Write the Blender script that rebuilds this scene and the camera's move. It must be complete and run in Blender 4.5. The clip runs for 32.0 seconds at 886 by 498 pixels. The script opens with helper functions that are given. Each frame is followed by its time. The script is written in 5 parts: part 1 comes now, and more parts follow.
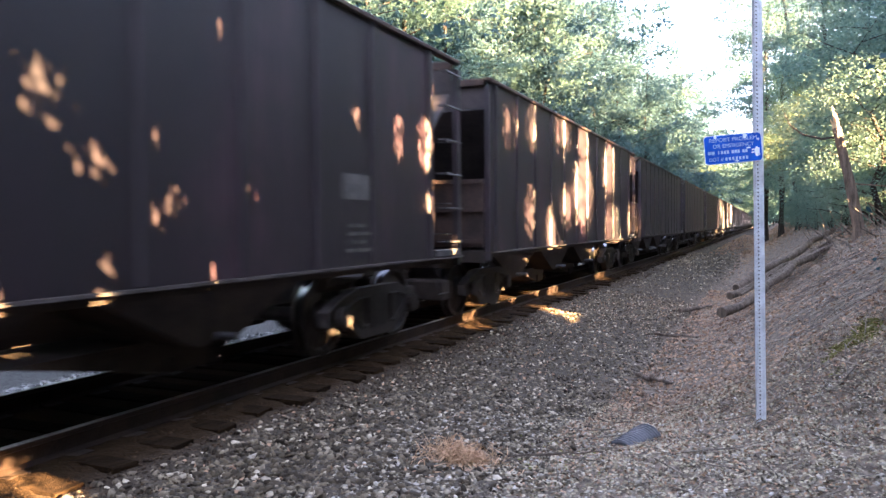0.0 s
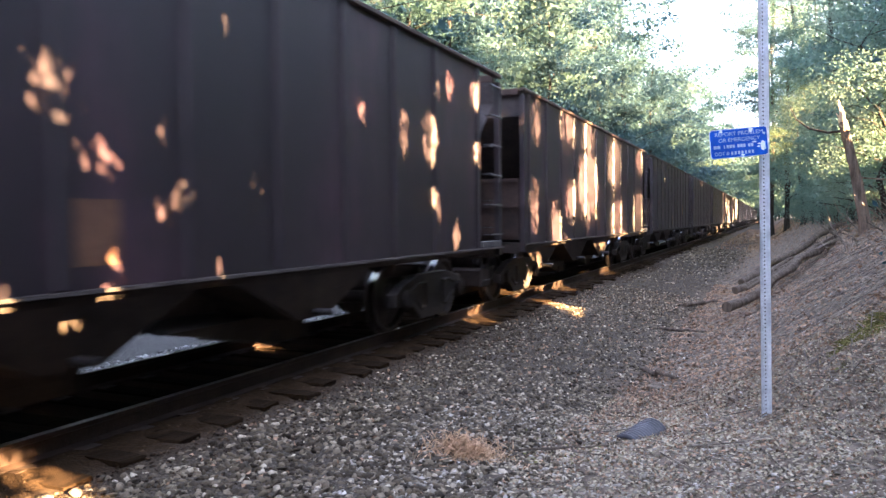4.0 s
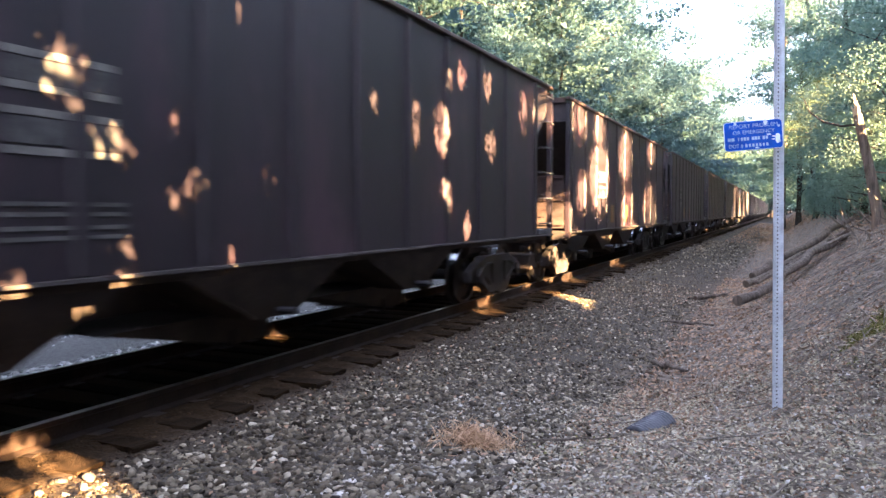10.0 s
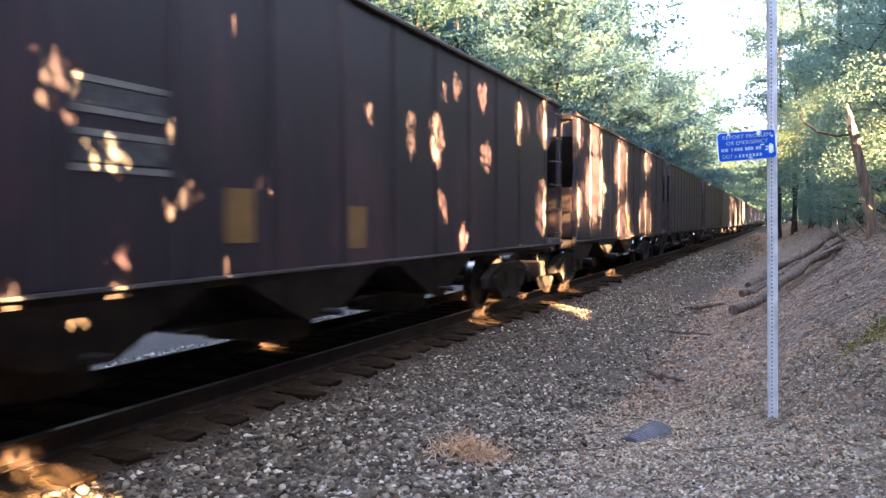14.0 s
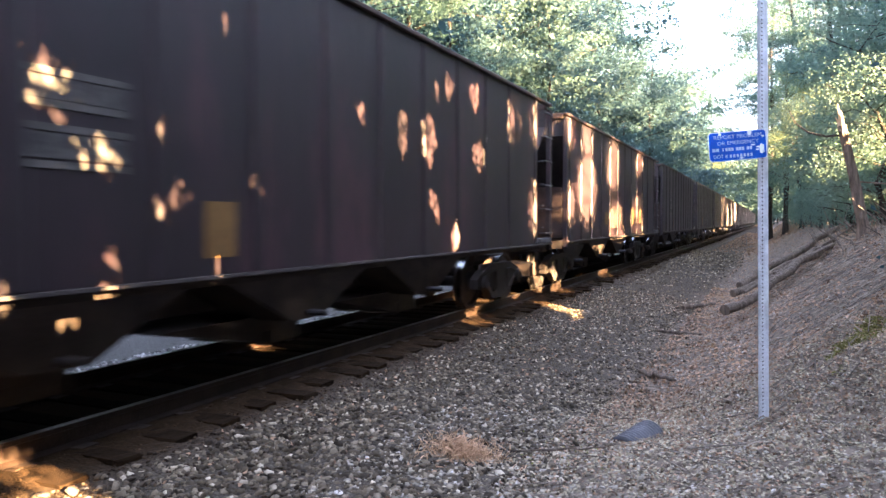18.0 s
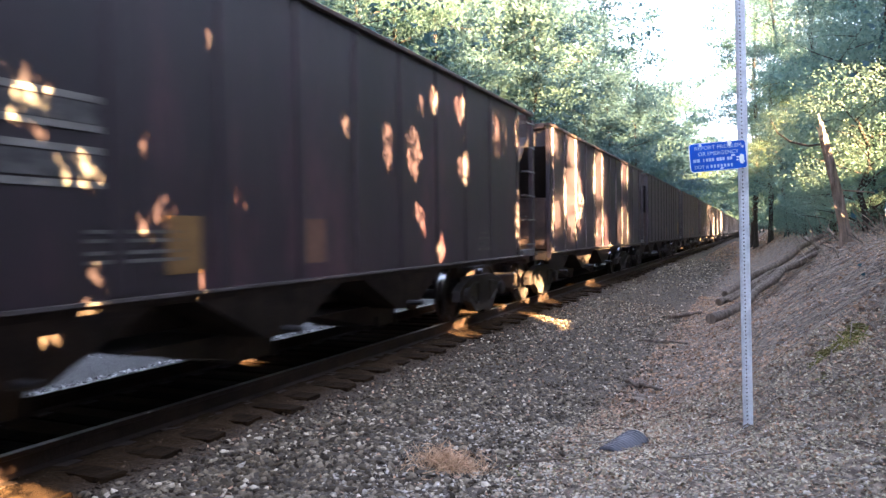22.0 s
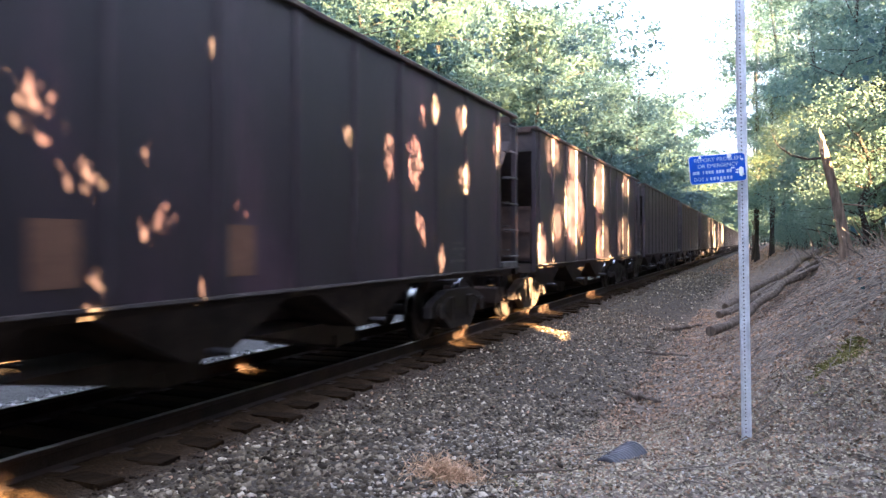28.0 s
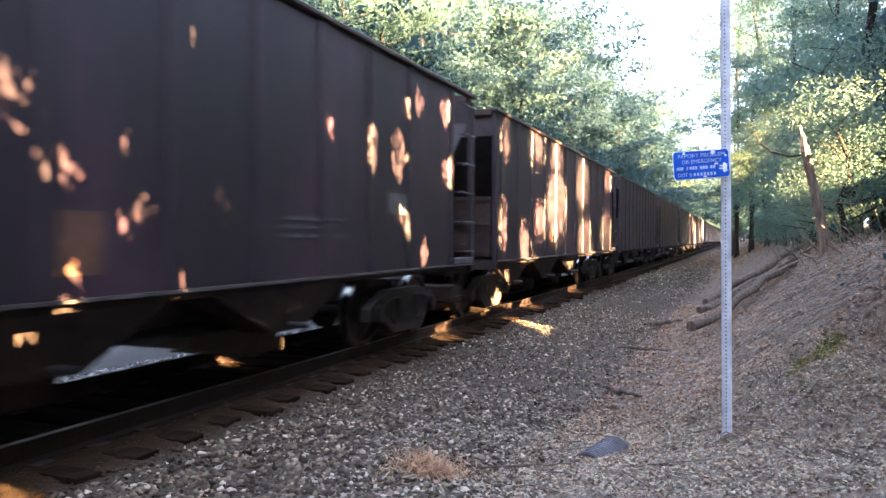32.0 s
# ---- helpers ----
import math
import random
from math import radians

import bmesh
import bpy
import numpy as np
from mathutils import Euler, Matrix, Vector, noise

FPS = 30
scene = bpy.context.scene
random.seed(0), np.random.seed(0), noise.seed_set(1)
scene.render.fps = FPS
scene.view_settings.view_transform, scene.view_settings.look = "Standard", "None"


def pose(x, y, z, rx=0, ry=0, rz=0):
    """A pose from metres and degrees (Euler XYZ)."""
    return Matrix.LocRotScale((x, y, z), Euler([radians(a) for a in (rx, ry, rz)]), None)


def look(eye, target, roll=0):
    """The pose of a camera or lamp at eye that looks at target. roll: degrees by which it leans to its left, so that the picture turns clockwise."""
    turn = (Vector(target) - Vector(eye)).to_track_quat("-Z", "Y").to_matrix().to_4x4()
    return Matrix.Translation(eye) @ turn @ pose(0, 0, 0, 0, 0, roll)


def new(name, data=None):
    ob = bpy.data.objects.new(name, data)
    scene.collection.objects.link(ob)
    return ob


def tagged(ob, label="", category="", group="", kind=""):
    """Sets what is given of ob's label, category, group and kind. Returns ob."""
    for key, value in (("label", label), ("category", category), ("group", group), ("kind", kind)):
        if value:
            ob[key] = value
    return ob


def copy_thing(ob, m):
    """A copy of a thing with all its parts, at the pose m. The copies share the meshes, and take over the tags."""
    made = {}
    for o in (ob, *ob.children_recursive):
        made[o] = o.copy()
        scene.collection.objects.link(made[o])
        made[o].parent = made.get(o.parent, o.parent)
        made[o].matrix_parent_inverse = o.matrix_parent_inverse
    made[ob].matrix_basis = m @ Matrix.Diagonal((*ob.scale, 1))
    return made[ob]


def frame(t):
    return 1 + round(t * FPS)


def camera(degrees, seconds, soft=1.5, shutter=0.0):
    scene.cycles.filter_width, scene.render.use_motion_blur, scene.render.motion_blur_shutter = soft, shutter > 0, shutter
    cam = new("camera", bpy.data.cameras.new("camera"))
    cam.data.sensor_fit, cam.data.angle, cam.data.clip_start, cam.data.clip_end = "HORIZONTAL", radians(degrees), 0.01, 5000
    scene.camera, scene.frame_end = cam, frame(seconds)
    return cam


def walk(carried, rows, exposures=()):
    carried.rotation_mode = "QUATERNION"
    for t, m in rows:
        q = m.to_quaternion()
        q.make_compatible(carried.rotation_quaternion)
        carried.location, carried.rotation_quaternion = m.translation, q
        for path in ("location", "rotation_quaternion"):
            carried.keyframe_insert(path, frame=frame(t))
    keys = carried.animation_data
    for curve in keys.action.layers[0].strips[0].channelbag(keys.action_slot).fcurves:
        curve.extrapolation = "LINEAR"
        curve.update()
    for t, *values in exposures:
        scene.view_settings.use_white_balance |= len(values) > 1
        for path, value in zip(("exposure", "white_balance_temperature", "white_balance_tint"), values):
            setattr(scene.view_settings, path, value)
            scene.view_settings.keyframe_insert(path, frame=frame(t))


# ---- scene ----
# The camera: a phone held by hand beside the line. x to the bank, y along the track, rail top at z = 0.
cam = camera(60, 32.0, soft=1.5, shutter=0.3)
walk(cam, [
    (0.0, pose(0.015, 0.019, 1.468, 88.24, 0.39, 22.85)),
    (0.5, pose(0.007, 0.025, 1.466, 88.12, 0.24, 23.02)),
    (1.0, pose(0.006, 0.015, 1.466, 87.84, 0.17, 23.11)),
    (1.5, pose(0.004, 0.021, 1.464, 87.59, 0.21, 23.16)),
    (2.0, pose(0.002, 0.018, 1.466, 87.58, 0.32, 23.17)),
    (2.5, pose(0.006, 0.015, 1.465, 87.75, 0.40, 23.22)),
    (3.0, pose(0.012, 0.010, 1.467, 87.84, 0.55, 23.23)),
    (3.5, pose(0.013, 0.013, 1.465, 87.83, 0.53, 23.13)),
    (5.5, pose(0.013, -0.010, 1.475, 88.11, 0.28, 23.65)),
    (6.0, pose(0.013, -0.010, 1.471, 88.15, 0.26, 23.70)),
    (6.5, pose(0.002, 0.000, 1.461, 87.95, 0.12, 23.80)),
    (7.0, pose(-0.005, 0.005, 1.462, 87.71, 0.03, 24.01)),
    (7.5, pose(0.001, 0.003, 1.467, 87.61, -0.02, 24.03)),
    (8.0, pose(0.001, 0.002, 1.465, 87.43, -0.14, 24.05)),
    (8.5, pose(0.008, -0.003, 1.469, 87.34, -0.08, 23.76)),
    (9.0, pose(-0.000, 0.000, 1.460, 87.34, -0.00, 23.85)),
    (9.5, pose(-0.000, 0.002, 1.461, 87.26, 0.00, 23.97)),
    (10.0, pose(-0.005, 0.001, 1.462, 87.19, -0.03, 23.89)),
    (10.5, pose(-0.005, 0.001, 1.463, 87.24, -0.01, 23.86)),
    (11.0, pose(-0.003, 0.005, 1.457, 87.32, 0.11, 23.83)),
    (11.5, pose(0.000, 0.009, 1.459, 87.21, 0.10, 23.84)),
    (12.0, pose(0.000, 0.001, 1.457, 87.19, 0.03, 23.79)),
    (12.5, pose(-0.009, 0.007, 1.460, 87.24, -0.13, 23.74)),
    (13.0, pose(-0.006, 0.007, 1.462, 87.46, -0.14, 23.70)),
    (13.5, pose(0.000, -0.001, 1.462, 87.70, 0.01, 23.68)),
    (14.0, pose(0.012, -0.000, 1.467, 87.94, 0.10, 23.66)),
    (14.5, pose(0.011, -0.005, 1.461, 88.07, 0.10, 23.58)),
    (16.5, pose(0.033, -0.007, 1.465, 88.13, 0.47, 23.58)),
    (17.0, pose(0.024, -0.002, 1.468, 88.08, 0.36, 23.49)),
    (17.5, pose(0.022, -0.000, 1.462, 88.14, 0.25, 23.19)),
    (18.0, pose(0.016, 0.008, 1.463, 87.96, 0.09, 23.11)),
    (18.5, pose(0.008, 0.009, 1.466, 87.86, 0.08, 23.11)),
    (19.0, pose(0.011, 0.008, 1.465, 87.98, 0.19, 23.20)),
    (19.5, pose(0.019, 0.007, 1.466, 88.24, 0.54, 23.04)),
    (20.0, pose(0.033, 0.011, 1.467, 88.41, 0.77, 22.93)),
    (20.5, pose(0.045, 0.004, 1.467, 88.49, 0.89, 22.60)),
    (21.0, pose(0.045, 0.008, 1.467, 88.50, 0.87, 22.51)),
    (21.5, pose(0.054, 0.003, 1.467, 88.65, 0.83, 22.35)),
    (22.0, pose(0.054, 0.001, 1.469, 88.82, 0.65, 22.24)),
    (22.5, pose(0.053, -0.000, 1.465, 88.82, 0.61, 22.27)),
    (23.0, pose(0.047, 0.003, 1.463, 88.88, 0.54, 22.08)),
    (23.5, pose(0.045, 0.000, 1.467, 88.84, 0.51, 22.06)),
    (24.0, pose(0.044, 0.008, 1.466, 88.79, 0.35, 21.94)),
    (24.5, pose(0.036, 0.001, 1.463, 88.74, 0.01, 21.93)),
    (25.0, pose(0.034, 0.009, 1.464, 88.60, -0.17, 22.01)),
    (25.5, pose(0.034, 0.007, 1.466, 88.70, -0.23, 22.07)),
    (27.5, pose(0.068, -0.007, 1.464, 89.38, 0.02, 22.23)),
    (28.0, pose(0.070, -0.011, 1.464, 89.59, 0.13, 22.33)),
    (28.5, pose(0.072, -0.011, 1.464, 89.53, 0.07, 22.37)),
    (29.0, pose(0.072, -0.011, 1.463, 89.36, -0.04, 22.15)),
    (29.5, pose(0.069, -0.004, 1.468, 89.13, -0.13, 22.14)),
    (30.0, pose(0.062, 0.001, 1.461, 89.05, -0.22, 21.91)),
    (30.5, pose(0.057, 0.004, 1.462, 88.95, -0.33, 21.90)),
    (31.0, pose(0.051, 0.013, 1.464, 89.03, -0.23, 21.82)),
    (31.5, pose(0.056, 0.015, 1.468, 89.15, -0.24, 21.42)),
    (32.0, pose(0.047, 0.018, 1.464, 89.11, -0.35, 21.00)),
], exposures=[(0.0, 5.96, 5850, 25), (32.0, 5.96, 5850, 25)])

# ---- light ----
SUN_AZ, SUN_EL = (0.938, -0.347), 16.0
SUN = Vector((SUN_AZ[0], SUN_AZ[1], math.tan(radians(SUN_EL)))).normalized()
world = bpy.data.worlds.new("world")
scene.world = world
world.use_nodes = True
wn = world.node_tree.nodes
wl = world.node_tree.links
sky = wn.new("ShaderNodeTexSky")
sky.sky_type = "NISHITA"
sky.sun_disc = False
sky.sun_elevation = radians(SUN_EL)
sky.sun_rotation = math.atan2(SUN_AZ[0], SUN_AZ[1])
sky.air_density, sky.dust_density, sky.ozone_density = 1.0, 3.0, 1.0
haze = wn.new("ShaderNodeHueSaturation")
haze.inputs["Saturation"].default_value = 0.6
wl.new(sky.outputs[0], haze.inputs["Color"])
wl.new(haze.outputs[0], wn["Background"].inputs[0])
wn["Background"].inputs[1].default_value = 0.046
sun = new("sun", bpy.data.lights.new("sun", "SUN"))
sun.data.energy, sun.data.angle, sun.data.color = 5.0, radians(0.55), (1.0, 0.655, 0.27)
sun.matrix_world = look(SUN * 60, (0, 0, 0))


# ---- materials ----
def mat(name, low, high, rough=0.8, metal=0.0, scale=4.0, fine=60.0, bump=0.3, stretch=(1, 1, 1), island=0.0, third=None, spec=0.3):
    """Two-scale mottled surface in the thing's own space."""
    m = bpy.data.materials.new(name)
    m.use_nodes = True
    n, l = m.node_tree.nodes, m.node_tree.links
    b = n["Principled BSDF"]
    b.inputs["Roughness"].default_value = rough
    b.inputs["Metallic"].default_value = metal
    b.inputs["Specular IOR Level"].default_value = spec
    tc = n.new("ShaderNodeTexCoord")
    mp = n.new("ShaderNodeMapping")
    mp.inputs["Scale"].default_value = stretch
    l.new(tc.outputs["Object"], mp.inputs[0])
    big, small = n.new("ShaderNodeTexNoise"), n.new("ShaderNodeTexNoise")
    for t, s in ((big, scale), (small, fine)):
        t.inputs["Scale"].default_value = s
        t.inputs["Detail"].default_value = 5
        l.new(mp.outputs[0], t.inputs["Vector"])
    mixv = n.new("ShaderNodeMath")
    mixv.operation = "MULTIPLY_ADD"
    l.new(small.outputs[0], mixv.inputs[0])
    mixv.inputs[1].default_value = 0.45
    l.new(big.outputs[0], mixv.inputs[2])
    ramp = n.new("ShaderNodeValToRGB")
    ramp.color_ramp.elements[0].position, ramp.color_ramp.elements[1].position = 0.55, 0.92
    ramp.color_ramp.elements[0].color, ramp.color_ramp.elements[1].color = (*low, 1), (*high, 1)
    if third:
        e = ramp.color_ramp.elements.new(0.80)
        e.color = (*third, 1)
    l.new(mixv.outputs[0], ramp.inputs[0])
    out = ramp.outputs[0]
    if island:
        geo = n.new("ShaderNodeNewGeometry")
        hsv = n.new("ShaderNodeHueSaturation")
        mr = n.new("ShaderNodeMapRange")
        mr.inputs["To Min"].default_value, mr.inputs["To Max"].default_value = 1 - island, 1 + island
        l.new(geo.outputs["Random Per Island"], mr.inputs[0])
        l.new(mr.outputs[0], hsv.inputs["Value"])
        l.new(out, hsv.inputs["Color"])
        out = hsv.outputs[0]
    l.new(out, b.inputs["Base Color"])
    if bump:
        bp = n.new("ShaderNodeBump")
        bp.inputs["Strength"].default_value = bump
        bp.inputs["Distance"].default_value = 0.02
        l.new(small.outputs[0], bp.inputs["Height"])
        l.new(bp.outputs[0], b.inputs["Normal"])
    return m


def leaf_mat(name, dark, light, sheer=0.35, own=0.4):
    """Leaves: tone by the clump (larger noise) and, for the share own, by the leaf."""
    m = bpy.data.materials.new(name)
    m.use_nodes = True
    n, l = m.node_tree.nodes, m.node_tree.links
    b = n["Principled BSDF"]
    b.inputs["Roughness"].default_value = 0.6
    b.inputs["Specular IOR Level"].default_value = 0.12
    geo = n.new("ShaderNodeNewGeometry")
    ramp = n.new("ShaderNodeValToRGB")
    ramp.color_ramp.elements[0].color, ramp.color_ramp.elements[1].color = (*dark, 1), (*light, 1)
    nz = n.new("ShaderNodeTexNoise")
    nz.inputs["Scale"].default_value, nz.inputs["Detail"].default_value = 0.7, 3
    l.new(geo.outputs["Position"], nz.inputs["Vector"])
    mr = n.new("ShaderNodeMapRange")
    mr.inputs["From Min"].default_value, mr.inputs["From Max"].default_value, mr.inputs["To Max"].default_value = 0.35, 0.65, 1 - own
    l.new(nz.outputs[0], mr.inputs[0])
    ma = n.new("ShaderNodeMath")
    ma.operation = "MULTIPLY_ADD"
    ma.inputs[1].default_value = own
    l.new(geo.outputs["Random Per Island"], ma.inputs[0])
    l.new(mr.outputs[0], ma.inputs[2])
    l.new(ma.outputs[0], ramp.inputs[0])
    l.new(ramp.outputs[0], b.inputs["Base Color"])
    tr = n.new("ShaderNodeBsdfTranslucent")
    l.new(ramp.outputs[0], tr.inputs[0])
    mx = n.new("ShaderNodeMixShader")
    mx.inputs[0].default_value = sheer
    l.new(b.outputs[0], mx.inputs[1])
    l.new(tr.outputs[0], mx.inputs[2])
    l.new(mx.outputs[0], n["Material Output"].inputs[0])
    return m


def stone_mat(name, stops):
    """Broken stone: a colour for each piece."""
    m = bpy.data.materials.new(name)
    m.use_nodes = True
    n, l = m.node_tree.nodes, m.node_tree.links
    b = n["Principled BSDF"]
    b.inputs["Roughness"].default_value = 0.75
    b.inputs["Specular IOR Level"].default_value = 0.15
    geo = n.new("ShaderNodeNewGeometry")
    ramp = n.new("ShaderNodeValToRGB")
    ramp.color_ramp.elements[0].color = (*stops[0][1], 1)
    ramp.color_ramp.elements[1].color, ramp.color_ramp.elements[1].position = (*stops[-1][1], 1), stops[-1][0]
    for p, c in stops[1:-1]:
        ramp.color_ramp.elements.new(p).color = (*c, 1)
    l.new(geo.outputs["Random Per Island"], ramp.inputs[0])
    nz = n.new("ShaderNodeTexNoise")
    nz.inputs["Scale"].default_value = 45
    nz.inputs["Detail"].default_value = 4
    l.new(geo.outputs["Position"], nz.inputs["Vector"])
    mr = n.new("ShaderNodeMapRange")
    mr.inputs["To Min"].default_value, mr.inputs["To Max"].default_value = 0.55, 1.45
    l.new(nz.outputs[0], mr.inputs[0])
    hsv = n.new("ShaderNodeHueSaturation")
    l.new(ramp.outputs[0], hsv.inputs["Color"])
    l.new(mr.outputs[0], hsv.inputs["Value"])
    l.new(hsv.outputs[0], b.inputs["Base Color"])
    return m


M_CAR = [
    mat("car_paint_black", (0.004012, 0.001902, 0.003392), (0.03111, 0.01314, 0.02033), 0.56, 0, 0.9, 9, 0.25, (1, 1.6, 0.35), 0.1, (0.0117, 0.00529, 0.008818), 0.5),
    mat("car_paint_brown", (0.004684, 0.002003, 0.003308), (0.03801, 0.01314, 0.01822), 0.56, 0, 0.8, 8, 0.25, (1, 1.6, 0.35), 0.1, (0.01337, 0.005379, 0.008365), 0.5),
    mat("car_paint_grey", (0.004684, 0.002292, 0.00407), (0.03455, 0.0149, 0.02383), 0.56, 0, 0.9, 9, 0.25, (1, 1.6, 0.35), 0.1, (0.01337, 0.006137, 0.01018), 0.5),
]
M_CHORD = mat("rusty_chord", (0.01925, 0.01265, 0.011), (0.0605, 0.0363, 0.0275), 0.7, 0, 3, 40, 0.3)
M_SILL = mat("pale_sill", (0.03, 0.0264, 0.0252), (0.09, 0.078, 0.0732), 0.6, 0.2, 3, 40, 0.2)
M_UNDER = mat("underframe_grime", (0.01979, 0.01509, 0.01237), (0.05453, 0.03864, 0.03004), 0.8, 0, 3, 30, 0.3)
M_TRUCK = mat("truck_cast_steel", (0.01392, 0.01253, 0.01114), (0.04734, 0.0362, 0.03062), 0.75, 0, 5, 40, 0.4)
M_WHEEL = mat("wheel_steel", (0.01785, 0.01547, 0.01428), (0.0595, 0.04998, 0.04403), 0.5, 0.6, 6, 50, 0.2)
M_LEDGE = mat("worn_end_ledge", (0.035, 0.033, 0.034), (0.09, 0.085, 0.085), 0.6, 0.2, 4, 40, 0.2)
M_TREAD = mat("polished_tread", (0.45, 0.46, 0.48), (0.62, 0.63, 0.65), 0.26, 1.0, 6, 60, 0.03)
M_WORN = mat("worn_brown_paint", (0.022, 0.016, 0.013), (0.085, 0.056, 0.042), 0.7, 0, 3, 25, 0.1)
M_GRAB = mat("worn_grab_iron", (0.022, 0.020, 0.020), (0.058, 0.053, 0.052), 0.5, 0.3, 6, 60, 0.1)
# Pale tone of the air hose: a bright glint put into its colour.
M_CAST = mat("glint_pale_metal", (0.2275, 0.234, 0.26), (0.403, 0.4095, 0.442), 0.4, 0.3, 6, 60, 0.1)
M_YELLOW = mat("ochre_panel", (0.1014, 0.05402, 0.01628), (0.1716, 0.0962, 0.0296), 0.6, 0, 3, 30, 0.1)
# A brighter ochre, used for one panel of a single car.
M_BRIGHT_OCHRE = mat("bright_ochre_panel", (0.20, 0.098, 0.025), (0.33, 0.165, 0.043), 0.55, 0, 3, 30, 0.1)
M_ORANGE = mat("rust_panel", (0.07, 0.034, 0.020), (0.13, 0.066, 0.038), 0.7, 0, 3, 30, 0.1)
M_RUST = mat("rusted_bulkhead", (0.0242, 0.01716, 0.01496), (0.0704, 0.0429, 0.033), 0.75, 0, 3, 30, 0.2)
# End and slope sheets: the shade and haze of the recess set this tone.
M_END = mat("end_steel_recess_tone", (0.02232, 0.01944, 0.02016), (0.0576, 0.04499, 0.0432), 0.75, 0, 2, 20, 0.2)
M_STENCIL = mat("faded_stencil", (0.044, 0.0424, 0.0384), (0.104, 0.0992, 0.0896), 0.7, 0, 5, 40, 0.1)
M_FADED = mat("worn_off_stencil", (0.022, 0.0215, 0.021), (0.085, 0.082, 0.076), 0.7, 0, 9, 40, 0.1)
M_MARK = mat("white_stencil_paint", (0.1008, 0.0972, 0.084), (0.1872, 0.18, 0.1579), 0.7, 0, 5, 40, 0.1)
M_RAIL = mat("rail_rust", (0.01568, 0.00952, 0.00616), (0.04256, 0.02464, 0.01512), 0.7, 0.2, 4, 50, 0.2)
M_RAILTOP = mat("worn_rail_head", (0.12, 0.10, 0.085), (0.26, 0.23, 0.20), 0.30, 0.85, 3, 40, 0.03)
M_TIE = mat("creosoted_tie", (0.0060, 0.0035, 0.0016), (0.0200, 0.0118, 0.0056), 0.95, 0, 3, 40, 0.6, (6, 1, 6), spec=0.05)
M_STEEL = mat("galvanised_post", (0.5124, 0.54, 0.575), (0.7564, 0.792, 0.828), 0.42, 0.55, 9, 80, 0.1)
M_BLUE = mat("sign_blue", (0.00468, 0.0585, 0.3276), (0.00936, 0.0975, 0.4836), 0.35, 0, 8, 90, 0.05)
M_WHITE = mat("sign_white", (0.60, 0.62, 0.66), (0.82, 0.84, 0.86), 0.4, 0, 8, 90, 0.05)
M_LETTER = mat("sign_letter_paint", (0.34, 0.41, 0.56), (0.50, 0.57, 0.70), 0.45, 0, 8, 90, 0.05)
M_PIPE = mat("corrugated_pipe_plastic", (0.034, 0.034, 0.040), (0.085, 0.086, 0.098), 0.3, 0, 6, 50, 0.1)
M_BARK = mat("bark", (0.01368, 0.01044, 0.00792), (0.0396, 0.03168, 0.02448), 0.9, 0, 3, 30, 0.9, (4, 4, 0.7))
M_LOG = mat("weathered_log", (0.05616, 0.04268, 0.03197), (0.1516, 0.1176, 0.08791), 0.9, 0, 3, 40, 0.8, (5, 5, 0.6))
M_SNAG = mat("weathered_snag", (0.075, 0.056, 0.042), (0.26, 0.195, 0.148), 0.9, 0, 3, 40, 0.8, (5, 5, 0.6))
M_SPLIT = mat("fresh_split_wood", (0.42, 0.29, 0.17), (0.68, 0.52, 0.34), 0.8, 0, 5, 60, 0.6, (6, 6, 0.8))
M_TWIG = mat("dead_twig", (0.095, 0.078, 0.062), (0.27, 0.225, 0.175), 0.9, 0, 5, 60, 0.3, island=0.5)
M_LEAF_A = leaf_mat("leaf_green", (0.03344, 0.06862, 0.07705), (0.0641, 0.1122, 0.1172), 0.62, 0.04)
M_LEAF_B = leaf_mat("leaf_yellow_green", (0.04974, 0.09173, 0.08039), (0.09652, 0.1468, 0.1206), 0.62, 0.04)
# Lightened leaf green: backlit glow and haze are put into the colour.
M_LEAF_C = leaf_mat("leaf_green_backlit", (0.08488, 0.1549, 0.1272), (0.1862, 0.2549, 0.1879), 0.68, 0.08)
# Yellower leaves: the look of sunlit foliage is put into the colour.
M_LEAF_Y = leaf_mat("leaf_sunlit_yellow_green", (0.0682, 0.1045, 0.04836), (0.1364, 0.1742, 0.09137), 0.55, 0.1)
M_NEEDLE = leaf_mat("hemlock_needles", (0.0594, 0.111, 0.09617), (0.1188, 0.1892, 0.1575), 0.68, 0.1)
M_LITTER = leaf_mat("leaf_litter", (0.090, 0.056, 0.036), (0.46, 0.295, 0.185), 0.1, 0.72)
M_DRY = leaf_mat("dry_grass_blades", (0.23, 0.145, 0.082), (0.72, 0.475, 0.29), 0.25, 0.9)
M_MOSS = leaf_mat("moss", (0.085, 0.085, 0.022), (0.21, 0.19, 0.055), 0.1, 0.7)
M_BALLAST = stone_mat("ballast_stone", [(0, (0.020, 0.0143, 0.0085)), (0.30, (0.054, 0.0418, 0.0275)), (0.62, (0.098, 0.0765, 0.0500)), (0.90, (0.198, 0.163, 0.113)), (1, (0.46, 0.398, 0.300))])
# Muck, and the shade under the train put into the stone colour.
M_OILY_SHADED = stone_mat("oily_shaded_ballast", [(0, (0.012, 0.0070, 0.0032)), (0.75, (0.038, 0.0230, 0.0108)), (1, (0.085, 0.056, 0.031))])
M_GRAVEL = stone_mat("roadside_gravel", [(0, (0.108, 0.092, 0.070)), (0.5, (0.228, 0.202, 0.160)), (0.92, (0.37, 0.333, 0.28)), (1, (0.52, 0.48, 0.43))])
